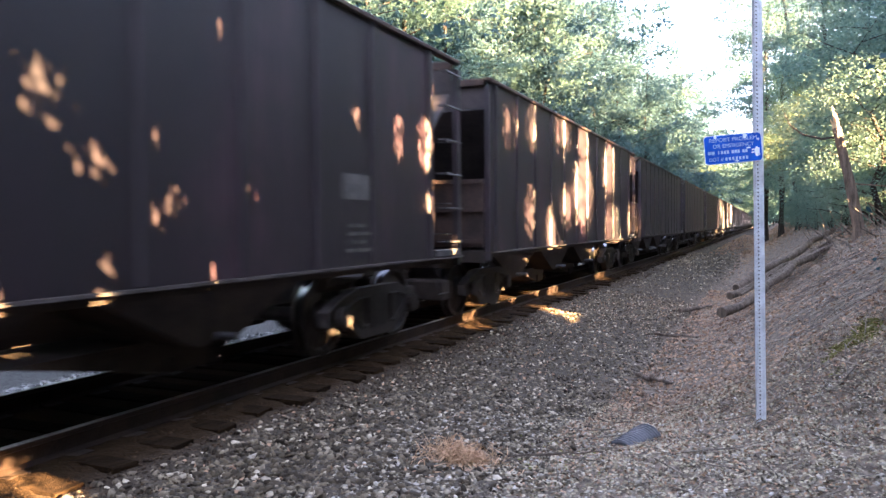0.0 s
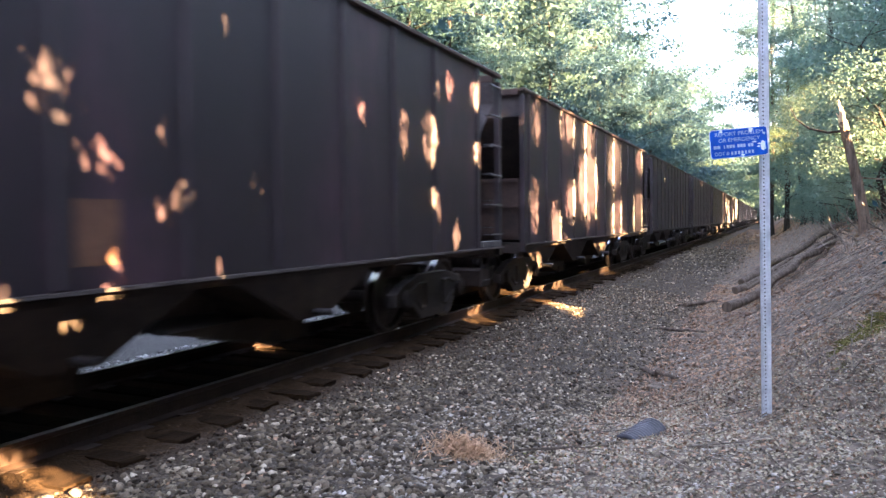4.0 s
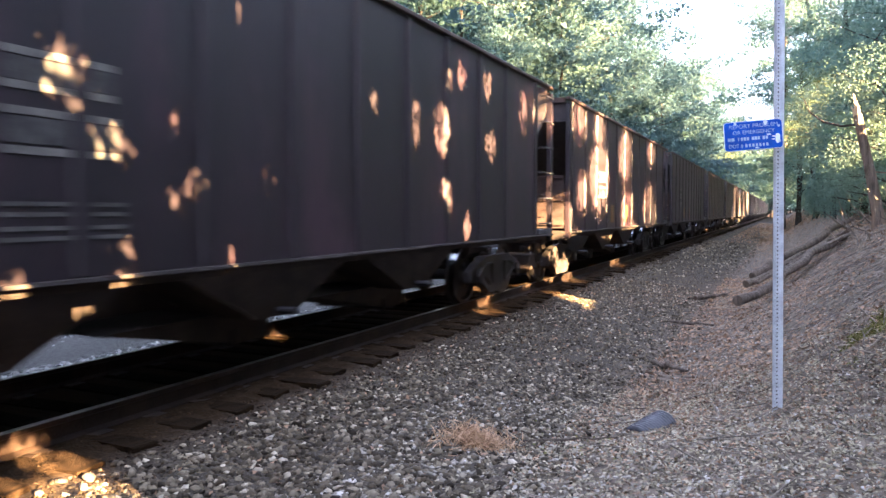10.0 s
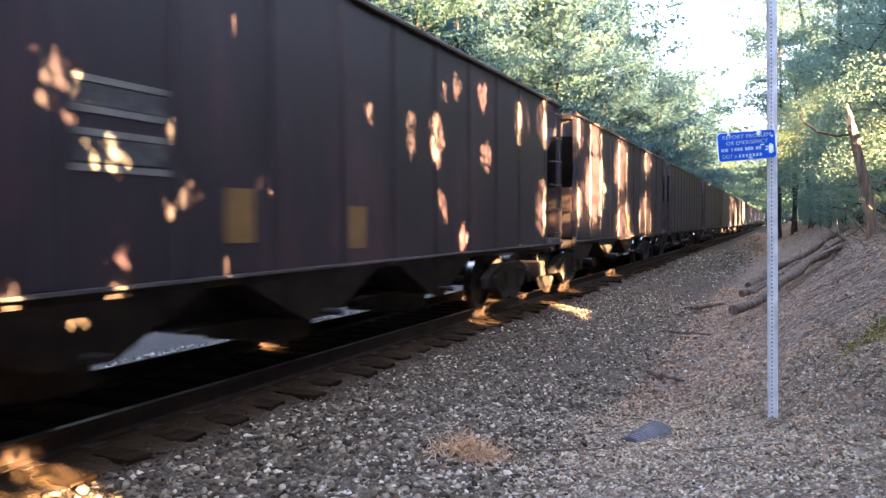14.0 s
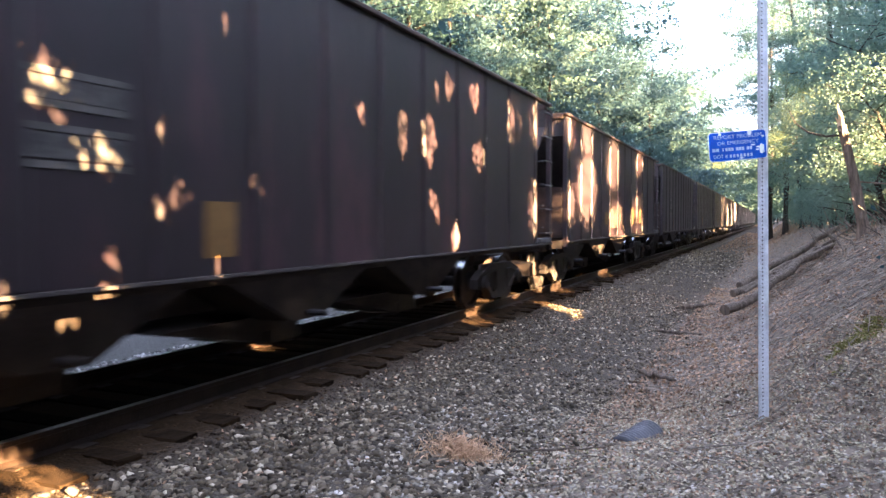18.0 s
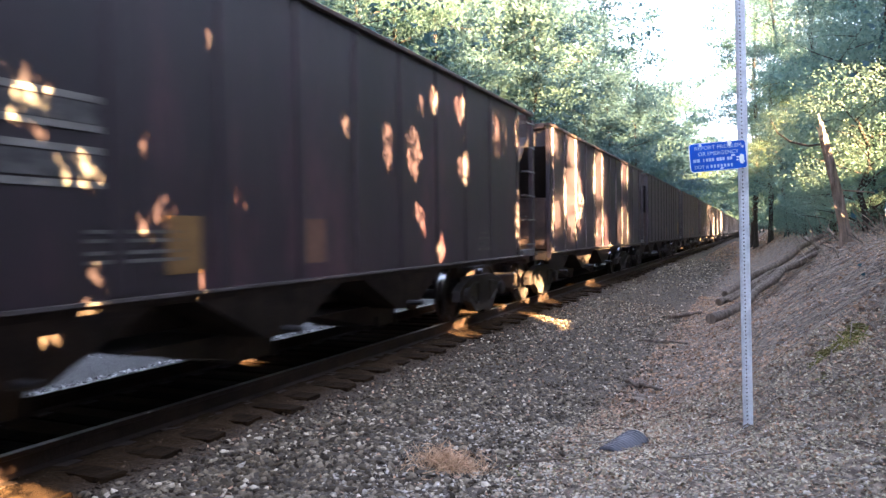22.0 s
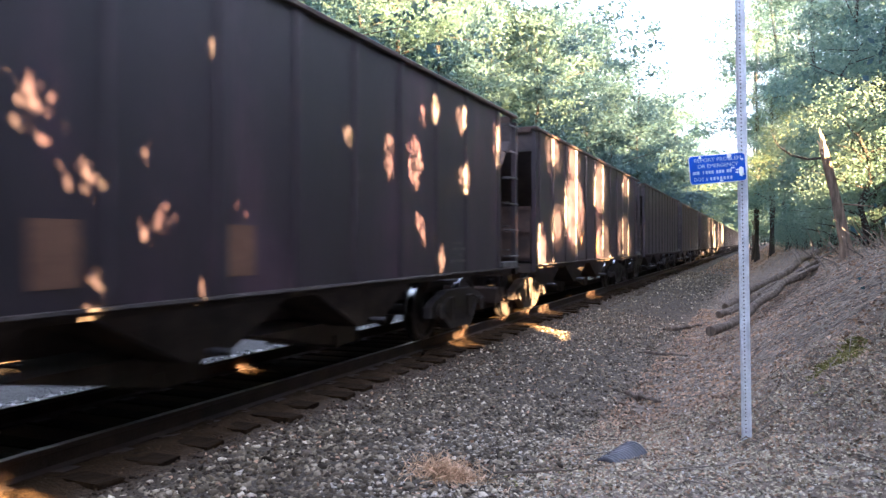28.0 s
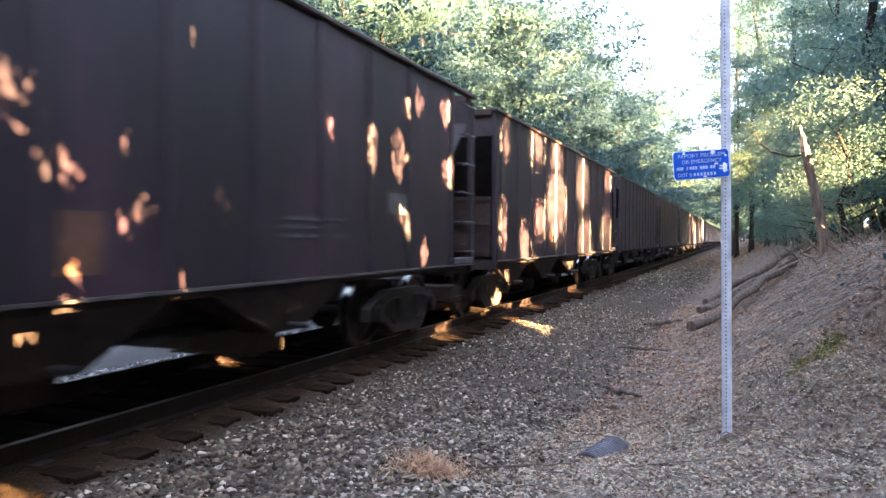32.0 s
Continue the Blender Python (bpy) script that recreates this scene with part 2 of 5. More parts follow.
M_CHAFF = leaf_mat("weathered_leaf_scraps", (0.150, 0.128, 0.084), (0.53, 0.452, 0.318), 0.1, 0.75)
M_PALE = stone_mat("limestone_chippings", [(0, (0.045, 0.045, 0.045)), (0.6, (0.18, 0.178, 0.175)), (1, (0.42, 0.415, 0.41))])


def ground_mat():
    m = bpy.data.materials.new("ground_earth")
    m.use_nodes = True
    n, l = m.node_tree.nodes, m.node_tree.links
    b = n["Principled BSDF"]
    b.inputs["Roughness"].default_value = 0.9
    b.inputs["Specular IOR Level"].default_value = 0.08
    geo = n.new("ShaderNodeNewGeometry")
    sep = n.new("ShaderNodeSeparateXYZ")
    l.new(geo.outputs["Position"], sep.inputs[0])

    def noise_at(s, d=6):
        t = n.new("ShaderNodeTexNoise")
        t.inputs["Scale"].default_value, t.inputs["Detail"].default_value = s, d
        l.new(geo.outputs["Position"], t.inputs["Vector"])
        return t.outputs[0]

    def ramp(v, a, ca, c, cc):
        r = n.new("ShaderNodeValToRGB")
        r.color_ramp.elements[0].position, r.color_ramp.elements[1].position = a, c
        r.color_ramp.elements[0].color, r.color_ramp.elements[1].color = (*ca, 1), (*cc, 1)
        l.new(v, r.inputs[0])
        return r.outputs[0]

    def mix(f, a, c):
        x = n.new("ShaderNodeMix")
        x.data_type = "RGBA"
        l.new(f, x.inputs[0])
        l.new(a, x.inputs[6])
        l.new(c, x.inputs[7])
        return x.outputs[2]

    def edge(v, lo, hi, wob, amt):
        a = n.new("ShaderNodeMath")
        a.operation = "MULTIPLY_ADD"
        l.new(wob, a.inputs[0])
        a.inputs[1].default_value = amt
        l.new(v, a.inputs[2])
        r = n.new("ShaderNodeMapRange")
        r.inputs["From Min"].default_value, r.inputs["From Max"].default_value = lo + amt / 2, hi + amt / 2
        l.new(a.outputs[0], r.inputs[0])
        return r.outputs[0]
    fine, med, wob = noise_at(55), noise_at(14), noise_at(0.9)
    stones = ramp(fine, 0.35, (0.024, 0.0195, 0.0145), 0.7, (0.115, 0.096, 0.074))
    # Track bed: brown muck darkened further to stand for the train's shadow.
    oily_shaded = ramp(fine, 0.35, (0.014, 0.0080, 0.0034), 0.7, (0.036, 0.0210, 0.0092))
    litter = ramp(med, 0.35, (0.075, 0.058, 0.044), 0.7, (0.25, 0.198, 0.152))
    pale = ramp(fine, 0.38, (0.03, 0.030, 0.029), 0.62, (0.20, 0.195, 0.188))
    wood = ramp(med, 0.35, (0.035, 0.030, 0.018), 0.7, (0.13, 0.10, 0.06))
    right = mix(edge(sep.outputs[0], -4.25, -3.55, wob, 0.4), oily_shaded, mix(edge(sep.outputs[0], -1.9, -0.9, wob, 1.4), stones, litter))
    left = mix(edge(sep.outputs[0], -13.5, -12.5, wob, 1.0), wood, pale)
    col = mix(edge(sep.outputs[0], -7.9, -7.4, wob, 0.4), left, right)
    l.new(col, b.inputs["Base Color"])
    bp = n.new("ShaderNodeBump")
    bp.inputs["Strength"].default_value, bp.inputs["Distance"].default_value = 0.7, 0.03
    l.new(fine, bp.inputs["Height"])
    l.new(bp.outputs[0], b.inputs["Normal"])
    return m


M_GROUND = ground_mat()


# ---- mesh helpers ----
def part(name, data, material, parent=None, label="", m=None):
    """Links a bmesh or mesh as one object under a thing or a part."""
    if isinstance(data, bmesh.types.BMesh):
        me = bpy.data.meshes.new(name)
        data.to_mesh(me)
        data.free()
    else:
        me = data
    if material and not me.materials:
        me.materials.append(material)
    ob = new(name, me)
    if parent:
        ob.parent = parent
    if m:
        ob.matrix_local = m
    if label:
        tagged(ob, label)
    return ob


def box(bm, x0, x1, y0, y1, z0, z1):
    v = [bm.verts.new((x, y, z)) for z in (z0, z1) for x, y in ((x0, y0), (x1, y0), (x1, y1), (x0, y1))]
    for f in ((3, 2, 1, 0), (4, 5, 6, 7), (0, 1, 5, 4), (1, 2, 6, 5), (2, 3, 7, 6), (3, 0, 4, 7)):
        bm.faces.new([v[i] for i in f])
    return bm


def boxes(*args, bevel=0.0):
    bm = bmesh.new()
    for a in args:
        box(bm, *a)
    if bevel:
        bmesh.ops.bevel(bm, geom=list(bm.edges), offset=bevel, segments=1, affect="EDGES")
    return bm


def prism(points, axis, a, b, bevel=0.0):
    """A flat outline (two coordinates) drawn out along an axis from a to b."""
    bm = bmesh.new()

    def at(p, w):
        return {"x": (w, p[0], p[1]), "y": (p[0], w, p[1]), "z": (p[0], p[1], w)}[axis]
    lo = [bm.verts.new(at(p, a)) for p in points]
    hi = [bm.verts.new(at(p, b)) for p in points]
    bm.faces.new(lo[::-1])
    bm.faces.new(hi)
    for i in range(len(points)):
        j = (i + 1) % len(points)
        bm.faces.new((lo[i], lo[j], hi[j], hi[i]))
    bmesh.ops.recalc_face_normals(bm, faces=bm.faces)
    if bevel:
        bmesh.ops.bevel(bm, geom=list(bm.edges), offset=bevel, segments=1, affect="EDGES")
    return bm


def tube(bm, path, radii, sides=8):
    rings = []
    for i, p in enumerate(path):
        p = Vector(p)
        d = Vector(path[min(i + 1, len(path) - 1)]) - Vector(path[max(i - 1, 0)])
        q = d.to_track_quat("Z", "Y")
        rings.append([bm.verts.new(p + q @ Vector((math.cos(a) * radii[i], math.sin(a) * radii[i], 0)))
                      for a in (2 * math.pi * k / sides for k in range(sides))])
    for r0, r1 in zip(rings, rings[1:]):
        for k in range(sides):
            bm.faces.new((r0[k], r0[(k + 1) % sides], r1[(k + 1) % sides], r1[k]))
    bm.faces.new(rings[0][::-1])
    bm.faces.new(rings[-1])
    return bm


def mesh_np(name, verts, faces):
    """A mesh from arrays; all faces have the same number of corners."""
    me = bpy.data.meshes.new(name)
    nv, (nf, k) = len(verts), faces.shape
    me.vertices.add(nv)
    me.vertices.foreach_set("co", np.ascontiguousarray(verts, dtype=np.float32).ravel())
    me.loops.add(nf * k)
    me.loops.foreach_set("vertex_index", np.ascontiguousarray(faces, dtype=np.int32).ravel())
    me.polygons.add(nf)
    me.polygons.foreach_set("loop_start", np.arange(0, nf * k, k, dtype=np.int32))
    me.polygons.foreach_set("loop_total", np.full(nf, k, dtype=np.int32))
    me.update(calc_edges=True)
    return me


def frames_of(rng, n, lean=None):
    """n random turns, as 3 x 3 arrays. lean: how far the normals may leave the vertical (0 flat, 1 any)."""
    nrm = rng.normal(size=(n, 3))
    if lean is not None:
        nrm = nrm * lean + np.array([0, 0, 1.0])
    nrm /= np.linalg.norm(nrm, axis=1)[:, None]
    t = rng.normal(size=(n, 3))
    t -= nrm * (t * nrm).sum(1)[:, None]
    t /= np.linalg.norm(t, axis=1)[:, None]
    return np.stack([t, np.cross(nrm, t), nrm], axis=2)


LEAF = np.array([[0, -0.5, 0], [0.28, -0.05, 0.09], [0, 0.5, 0], [-0.28, -0.05, 0.09]])
LONG = np.array([[0, -0.5, 0], [0.035, 0, 0.05], [0, 0.5, -0.05], [-0.035, 0, 0.05]])


def leaves(name, at, size, rng, lean=None, shape=LEAF):
    n = len(at)
    r = frames_of(rng, n, lean)
    s = size * rng.uniform(0.65, 1.35, n)
    v = np.einsum("nij,kj->nki", r, shape) * s[:, None, None] + at[:, None, :]
    return mesh_np(name, v.reshape(-1, 3), np.arange(n * 4).reshape(n, 4))


def stone_templates(rng, count=6):
    bm = bmesh.new()
    bmesh.ops.create_icosphere(bm, subdivisions=1, radius=1)
    v = np.array([x.co[:] for x in bm.verts])
    f = np.array([[x.index for x in p.verts] for p in bm.faces])
    bm.free()
    out = []
    for _ in range(count):
        w = v.copy()
        for _ in range(8):
            d = rng.normal(size=3)
            d /= np.linalg.norm(d)
            h = rng.uniform(0.32, 0.72)
            o = w @ d
            w = w - np.where(o > h, o - h, 0)[:, None] * d
        out.append(w)
    return out, f


def stones(name, at, size, rng, flat=0.75):
    """Broken stones, each with its own facets, turn and size."""
    tv, tf = stone_templates(rng)
    n = len(at)
    r = frames_of(rng, n, 0.5)
    pick = rng.integers(0, len(tv), n)
    base = np.stack(tv)[pick] * np.stack([rng.uniform(0.7, 1.3, n), rng.uniform(0.6, 1.0, n), rng.uniform(0.5, 0.9, n) * flat], 1)[:, None, :]
    v = np.einsum("nij,nkj->nki", r, base) * size[:, None, None] + at[:, None, :]
    k = v.shape[1]
    f = (tf[None] + (np.arange(n) * k)[:, None, None]).reshape(-1, 3)
    return mesh_np(name, v.reshape(-1, 3), f)


# ---- ground ----
def smooth(a, b, t):
    t = np.clip((t - a) / (b - a), 0, 1)
    return t * t * (3 - 2 * t)


def lumps(x, y, s, seed):
    p = seed * 1.7
    return (np.sin(x * s + p) * np.cos(y * s * 1.3 + p * 2) + np.sin(x * s * 2.3 + y * s * 1.1 + p * 3) * 0.5 + np.cos(y * s * 2.9 - x * s * 1.7 + p) * 0.35) / 1.85


FAR_X = [-60, -30, -16, -12, -8.6, -7.2, -6.9, -4.72, -4.58, -4.42, -4.26, -4.08, -1.75, -1.0, -0.15, 0.6, 1.6, 2.6, 5, 12, 40, 700]
FAR_Z = [4, 2.2, 0.2, -0.4, -0.5, -0.25, -0.19, -0.19, -0.158, -0.170, -0.192, -0.210, -0.50, -0.50, -0.10, 0.40, 1.12, 1.42, 1.8, 2.8, 5, 8]
NEAR_Z = [4, 2.2, 0.2, -0.4, -0.5, -0.25, -0.19, -0.19, -0.158, -0.170, -0.192, -0.210, -0.29, -0.24, -0.13, -0.03, 0.12, 0.3, 0.7, 2.2, 5, 8]


def gz(x, y):
    x, y = np.asarray(x, float), np.asarray(y, float)
    far, near = np.interp(x, FAR_X, FAR_Z), np.interp(x, FAR_X, NEAR_Z)
    yy = y + 0.25 * lumps(x, y, 1.3, 4) - np.clip(x - 0.2, 0, 2) * 0.9
    k = smooth(5.9, 7.9, yy)
    z = near + (far - near) * k
    rough = smooth(-3.9, -2.5, x) * 0.03 + smooth(-1.0, 1.0, x) * 0.05
    bed = (x < -4.0) & (x > -6.9)
    z = z - 0.085 * np.exp(-((x + 0.05) ** 2 + (y - 6.65) ** 2) / 0.3)
    return z + np.where(bed, 0, rough * lumps(x, y, 2.1, 1) + 0.5 * rough * lumps(x, y, 6.3, 2))


def ground_z(x, y):
    return float(gz(x, y))


def build_ground():
    xs = np.concatenate([[-700, -400, -200, -120, -80], np.arange(-60, -8, 2.0), np.arange(-8, -4.8, 0.3), np.arange(-4.8, 3.2, 0.07), np.arange(3.2, 12, 0.4), np.arange(12, 60, 3.0), [80, 120, 200, 400, 700]])
    ys = np.concatenate([[-1200, -900, -650, -400, -200, -120], np.arange(-80, 2, 3.0), np.arange(2, 14, 0.07), np.arange(14, 40, 0.2), np.arange(40, 120, 1.5), np.arange(120, 300, 8), [340, 400, 500, 700, 1000, 1400]])
    gx, gy = np.meshgrid(xs, ys)
    z = gz(gx, gy)
    rng = np.random.default_rng(3)
    near = (gx > -4.75) & (gx < 3.2) & (gy > 2) & (gy < 40)
    z = z + np.where(near, rng.normal(0, 0.008, z.shape), 0)
    v = np.stack([gx, gy, z], 2).reshape(-1, 3)
    a, b = len(ys), len(xs)
    i = np.arange(a * b).reshape(a, b)
    f = np.stack([i[:-1, :-1], i[:-1, 1:], i[1:, 1:], i[1:, :-1]], 2).reshape(-1, 4)
    me = mesh_np("ground", v, f)
    me.polygons.foreach_set("use_smooth", np.ones(len(f), bool))
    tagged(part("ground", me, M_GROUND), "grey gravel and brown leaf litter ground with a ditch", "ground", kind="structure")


build_ground()


def scatter(rng, n, x0, x1, y0, y1, sink=0.0):
    x, y = rng.uniform(x0, x1, n), rng.uniform(y0, y1, n)
    return np.stack([x, y, gz(x, y) - sink], 1)


def build_stone_layers():
    rng = np.random.default_rng(11)
    at = np.concatenate([scatter(rng, 15000, -4.15, -1.0, 2.6, 9), scatter(rng, 14000, -4.15, -0.9, 9, 20), scatter(rng, 5500, -4.15, -0.9, 20, 48), scatter(rng, 2200, -4.15, -1.0, -4, 2.6)])
    keep = rng.uniform(size=len(at)) < 1 - smooth(-1.9, -0.9, at[:, 0] + 0.3 * lumps(at[:, 0], at[:, 1], 1.1, 6))
    at = at[keep]
    at = at[rng.uniform(size=len(at)) < smooth(-4.16, -3.30, at[:, 0] + 0.12 * lumps(at[:, 0], at[:, 1], 1.7, 9))]
    on_tie = (np.abs((at[:, 1] + 6 + 0.265) % 0.53 - 0.265) < 0.15) & (at[:, 0] < -4.04)
    at = at[~on_tie]
    size = rng.uniform(0.018, 0.044, len(at)) * (1 + smooth(18, 40, at[:, 1])) * (1.3 - 0.3 * smooth(4, 8, at[:, 1]))
    tagged(part("ballast_stones", stones("ballast_stones", at, size, rng), M_BALLAST), "loose grey crushed stone ballast beside the track", "ballast", kind="stuff")
    # Dark stones under the train and past the tie ends; shade is in their colour.
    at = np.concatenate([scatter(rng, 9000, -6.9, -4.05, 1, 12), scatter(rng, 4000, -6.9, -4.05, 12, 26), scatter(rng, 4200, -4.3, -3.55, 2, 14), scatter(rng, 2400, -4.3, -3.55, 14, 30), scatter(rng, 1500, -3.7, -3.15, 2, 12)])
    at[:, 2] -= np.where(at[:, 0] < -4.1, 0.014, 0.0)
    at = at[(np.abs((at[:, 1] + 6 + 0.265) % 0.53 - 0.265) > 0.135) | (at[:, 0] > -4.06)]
    tagged(part("track_ballast", stones("track_ballast", at, rng.uniform(0.014, 0.030, len(at)), rng), M_OILY_SHADED), "oily ballast between the ties, with the train's shade in its colour", "ballast", kind="stuff")
    at = np.concatenate([scatter(rng, 15000, -2.8, 3.2, 2.6, 7.2), scatter(rng, 3500, -1.2, 2.0, 7, 14), scatter(rng, 2000, -2.0, 3.2, -4, 2.6)])
    size = rng.uniform(0.012, 0.036, len(at)) * (1.25 - 0.25 * smooth(3.5, 6, at[:, 1]))
    tagged(part("gravel_stones", stones("gravel_stones", at, size, rng, 0.55), M_GRAVEL), "flat grey gravel stones strewn over the verge", "gravel", kind="stuff")
    at = np.concatenate([scatter(rng, 8000, -10.5, -7.1, 2, 18), scatter(rng, 6000, -13.5, -10.0, 4, 22), scatter(rng, 800, -12, -7.1, 18, 45)])
    tagged(part("pale_chippings", stones("pale_chippings", at, rng.uniform(0.025, 0.065, len(at)), rng), M_PALE), "pale limestone chippings beyond the track", "gravel", kind="stuff")


build_stone_layers()


def build_litter():
    rng = np.random.default_rng(12)
    at = scatter(rng, 42000, -1.6, 3.2, 2.8, 9)
    at = at[rng.uniform(size=len(at)) < 0.35 + 0.65 * smooth(5.2, 7.2, at[:, 1] - 0.3 * at[:, 0])]
    at[:, 2] += rng.uniform(0.004, 0.015, len(at))
    tagged(part("leaf_fragments", leaves("leaf_fragments", at, 0.031, rng, 0.5), M_LITTER), "broken brown leaf fragments over the verge", "leaf litter", kind="stuff")
    at = np.concatenate([scatter(rng, 40000, -2.2, 3.2, 2.8, 8.5), scatter(rng, 12000, -2.2, 4.0, -4, 2.8), scatter(rng, 6000, 3.2, 9.0, -4, 12)])
    at = at[rng.uniform(size=len(at)) < smooth(-2.2, -0.9, at[:, 0] + 0.3 * lumps(at[:, 0], at[:, 1], 1.3, 5))]
    at[:, 2] += rng.uniform(0.004, 0.018, len(at))
    tagged(part("leaf_scraps", leaves("leaf_scraps", at, 0.031, rng, 0.45), M_CHAFF), "grey-olive weathered leaf scraps covering the verge", "leaf litter", kind="stuff")
    at = np.concatenate([scatter(rng, 28000, -1.5, 3.4, 8, 24), scatter(rng, 6000, -1.4, 4.0, 24, 60), scatter(rng, 6000, -3.2, 3.0, 48, 130), scatter(rng, 900, -4.0, -1.5, 3, 20)])
    at[:, 2] += rng.uniform(0.004, 0.02, len(at))
    tagged(part("leaf_litter", leaves("leaf_litter", at, 0.052 + 0.11 * smooth(30, 70, at[:, 1]), rng, 0.5), M_LITTER), "brown dry fallen leaves over the bank", "leaf litter", kind="stuff")
    u, w = rng.uniform(0, 0.7, 3600), rng.normal(0, 0.06, 3600)
    moss = np.stack([0.46 + 0.75 * u - 0.7 * w, 7.25 + 1.45 * u + 0.5 * w, np.zeros(3600)], 1)
    moss = moss[lumps(moss[:, 0], moss[:, 1], 4.5, 3) > -0.25]
    moss[:, 2] = gz(moss[:, 0], moss[:, 1])
    at = np.concatenate([moss, scatter(rng, 70, -1.9, -1.0, 5.2, 6.2)])
    at[:, 2] += 0.01
    tagged(part("moss_patch", leaves("moss_patch", at, 0.035, rng, 0.6), M_MOSS), "green moss patch on the verge", "moss", kind="stuff")
    bm_v, bm_f = [], []
    at = np.concatenate([scatter(rng, 420, -1.6, 3.0, 3, 9), scatter(rng, 60, 0.0, 0.9, 6.6, 7.5), scatter(rng, 2600, -1.3, 3.2, 8, 26), scatter(rng, 2600, 0.0, 3.4, 7.2, 20)])
    for p in at:
        a, ln, r = rng.uniform(0, math.pi), rng.uniform(0.08, 0.45), rng.uniform(0.002, 0.006)
        if p[0] > 0.6 and p[1] > 9:
            a, ln = rng.normal(2.6, 0.4), rng.uniform(0.2, 0.9)
        d = np.array([math.cos(a), math.sin(a), 0]) * ln / 2
        q0, q1 = p - d, p + d
        q0[2], q1[2] = gz(q0[0], q0[1]) + r, gz(q1[0], q1[1]) + r + rng.uniform(0, 0.04)
        s = np.array([-math.sin(a), math.cos(a), 0]) * r
        u = np.array([0, 0, r * 1.5])
        i = len(bm_v)
        bm_v += [q0 - s, q0 + s, q0 + u, q1 - s, q1 + s, q1 + u]
        bm_f += [(i, i + 1, i + 4, i + 3), (i + 1, i + 2, i + 5, i + 4), (i + 2, i, i + 3, i + 5)]
    tagged(part("twigs", mesh_np("twigs", np.array(bm_v), np.array(bm_f)), M_TWIG), "dead grey twigs and roots on the bank", "twigs", kind="stuff")


build_litter()

# ---- track ----
TRACK_X = -5.43


def build_track():
    for x in (TRACK_X + 0.7525, TRACK_X - 0.7525):
        outline = [(x - 0.07, -0.17), (x + 0.07, -0.17), (x + 0.07, -0.158), (x + 0.012, -0.14), (x + 0.012, -0.045), (x + 0.036, -0.035), (x + 0.036, -0.004), (x - 0.036, -0.004), (x - 0.036, -0.035), (x - 0.012, -0.045), (x - 0.012, -0.14), (x - 0.07, -0.158)]
        rail = part("rail", prism(outline, "y", -700, 1000), M_RAIL)
        tagged(rail, "rusty steel rail with a polished head", "rail", "rails of the track", "structure")
        part("rail_head", boxes((x - 0.03, x + 0.03, -700, 1000, -0.0035, 0.0)), M_RAILTOP, rail, "bright worn rail head")


build_track()


def build_ties():
    rng = np.random.default_rng(5)
    base = new("track_ties")
    tagged(base, "dark weathered wooden railway ties in ballast", "railway ties", kind="structure")
    data = []
    for k in range(4):
        bm = boxes((-1.3 - 0.02 * k, 1.3 + 0.015 * k, -0.115, 0.115, -0.18, 0.0), bevel=0.012)
        for v in bm.verts:
            v.co += Vector(rng.normal(0, 0.006, 3))
        me = bpy.data.meshes.new("tie")
        bm.to_mesh(me)
        bm.free()
        me.materials.append(M_TIE)
        data.append(me)
    plate = bpy.data.meshes.new("tie_plate")
    bm = boxes((-0.17, 0.17, -0.09, 0.09, 0.0, 0.014))
    bm.to_mesh(plate)
    bm.free()
    plate.materials.append(M_RAIL)
    for i in range(290):
        y = -6 + i * 0.53 + rng.normal(0, 0.02)
        m = pose(TRACK_X + rng.normal(0.04, 0.07), y, -0.172 + rng.normal(0, 0.004), 0, 0, rng.normal(0, 1.2))
        part("tie", data[i % 4], None, base, m=m)
    for i in range(60):
        for x in (-0.7525, 0.7525):
            part("tie_plate", plate, None, base, m=pose(TRACK_X + x, -6 + i * 0.53, -0.173))
    far = bmesh.new()
    for i in range(420):
        y = 148 + i * 0.53
        box(far, TRACK_X - 1.3, TRACK_X + 1.3, y - 0.11, y + 0.11, -0.36, -0.184)
    tagged(part("far_ties", far, M_TIE, base), kind="stuff")


build_ties()

# ---- the train: hopper cars ----
CAR_LEN = 15.1
END_Y = 6.95
SHEET_Y = 6.9
OPEN = 0.85  # how much of the side is left open beside the ladder
TOP_Z, SILL_Z = 3.67, 1.03
TRUCK_Y = 5.5
WHEEL_R = 0.457


def wheelset_mesh():
    bm = bmesh.new()
    prof = [(0.0, 0.14), (0.17, 0.14), (0.19, 0.10), (0.36, 0.075), (0.40, 0.12), (0.455, 0.12), (0.46, 0.02), (0.48, 0.0), (0.48, -0.02)]
    n = 20
    for sx in (-1, 1):
        rings = []
        for r, w in prof + [(0.40, -0.03), (0.16, -0.02), (0.0, -0.02)]:
            rings.append([bm.verts.new((sx * (0.72 + w), math.cos(2 * math.pi * k / n) * r, math.sin(2 * math.pi * k / n) * r)) for k in range(n)] if r else [bm.verts.new((sx * (0.72 + w), 0, 0))])
        for a, b in zip(rings, rings[1:]):
            for k in range(n):
                j = (k + 1) % n
                if len(a) == 1:
                    bm.faces.new((a[0], b[k], b[j]))
                elif len(b) == 1:
                    bm.faces.new((a[k], a[j], b[0]))
                else:
                    f = bm.faces.new((a[k], a[j], b[j], b[k]))
                    f.material_index = 1 if a is rings[5] else 0
    tube(bm, [(-1.05, 0, 0), (1.05, 0, 0)], [0.085, 0.085], 12)
    bmesh.ops.recalc_face_normals(bm, faces=bm.faces)
    return bm


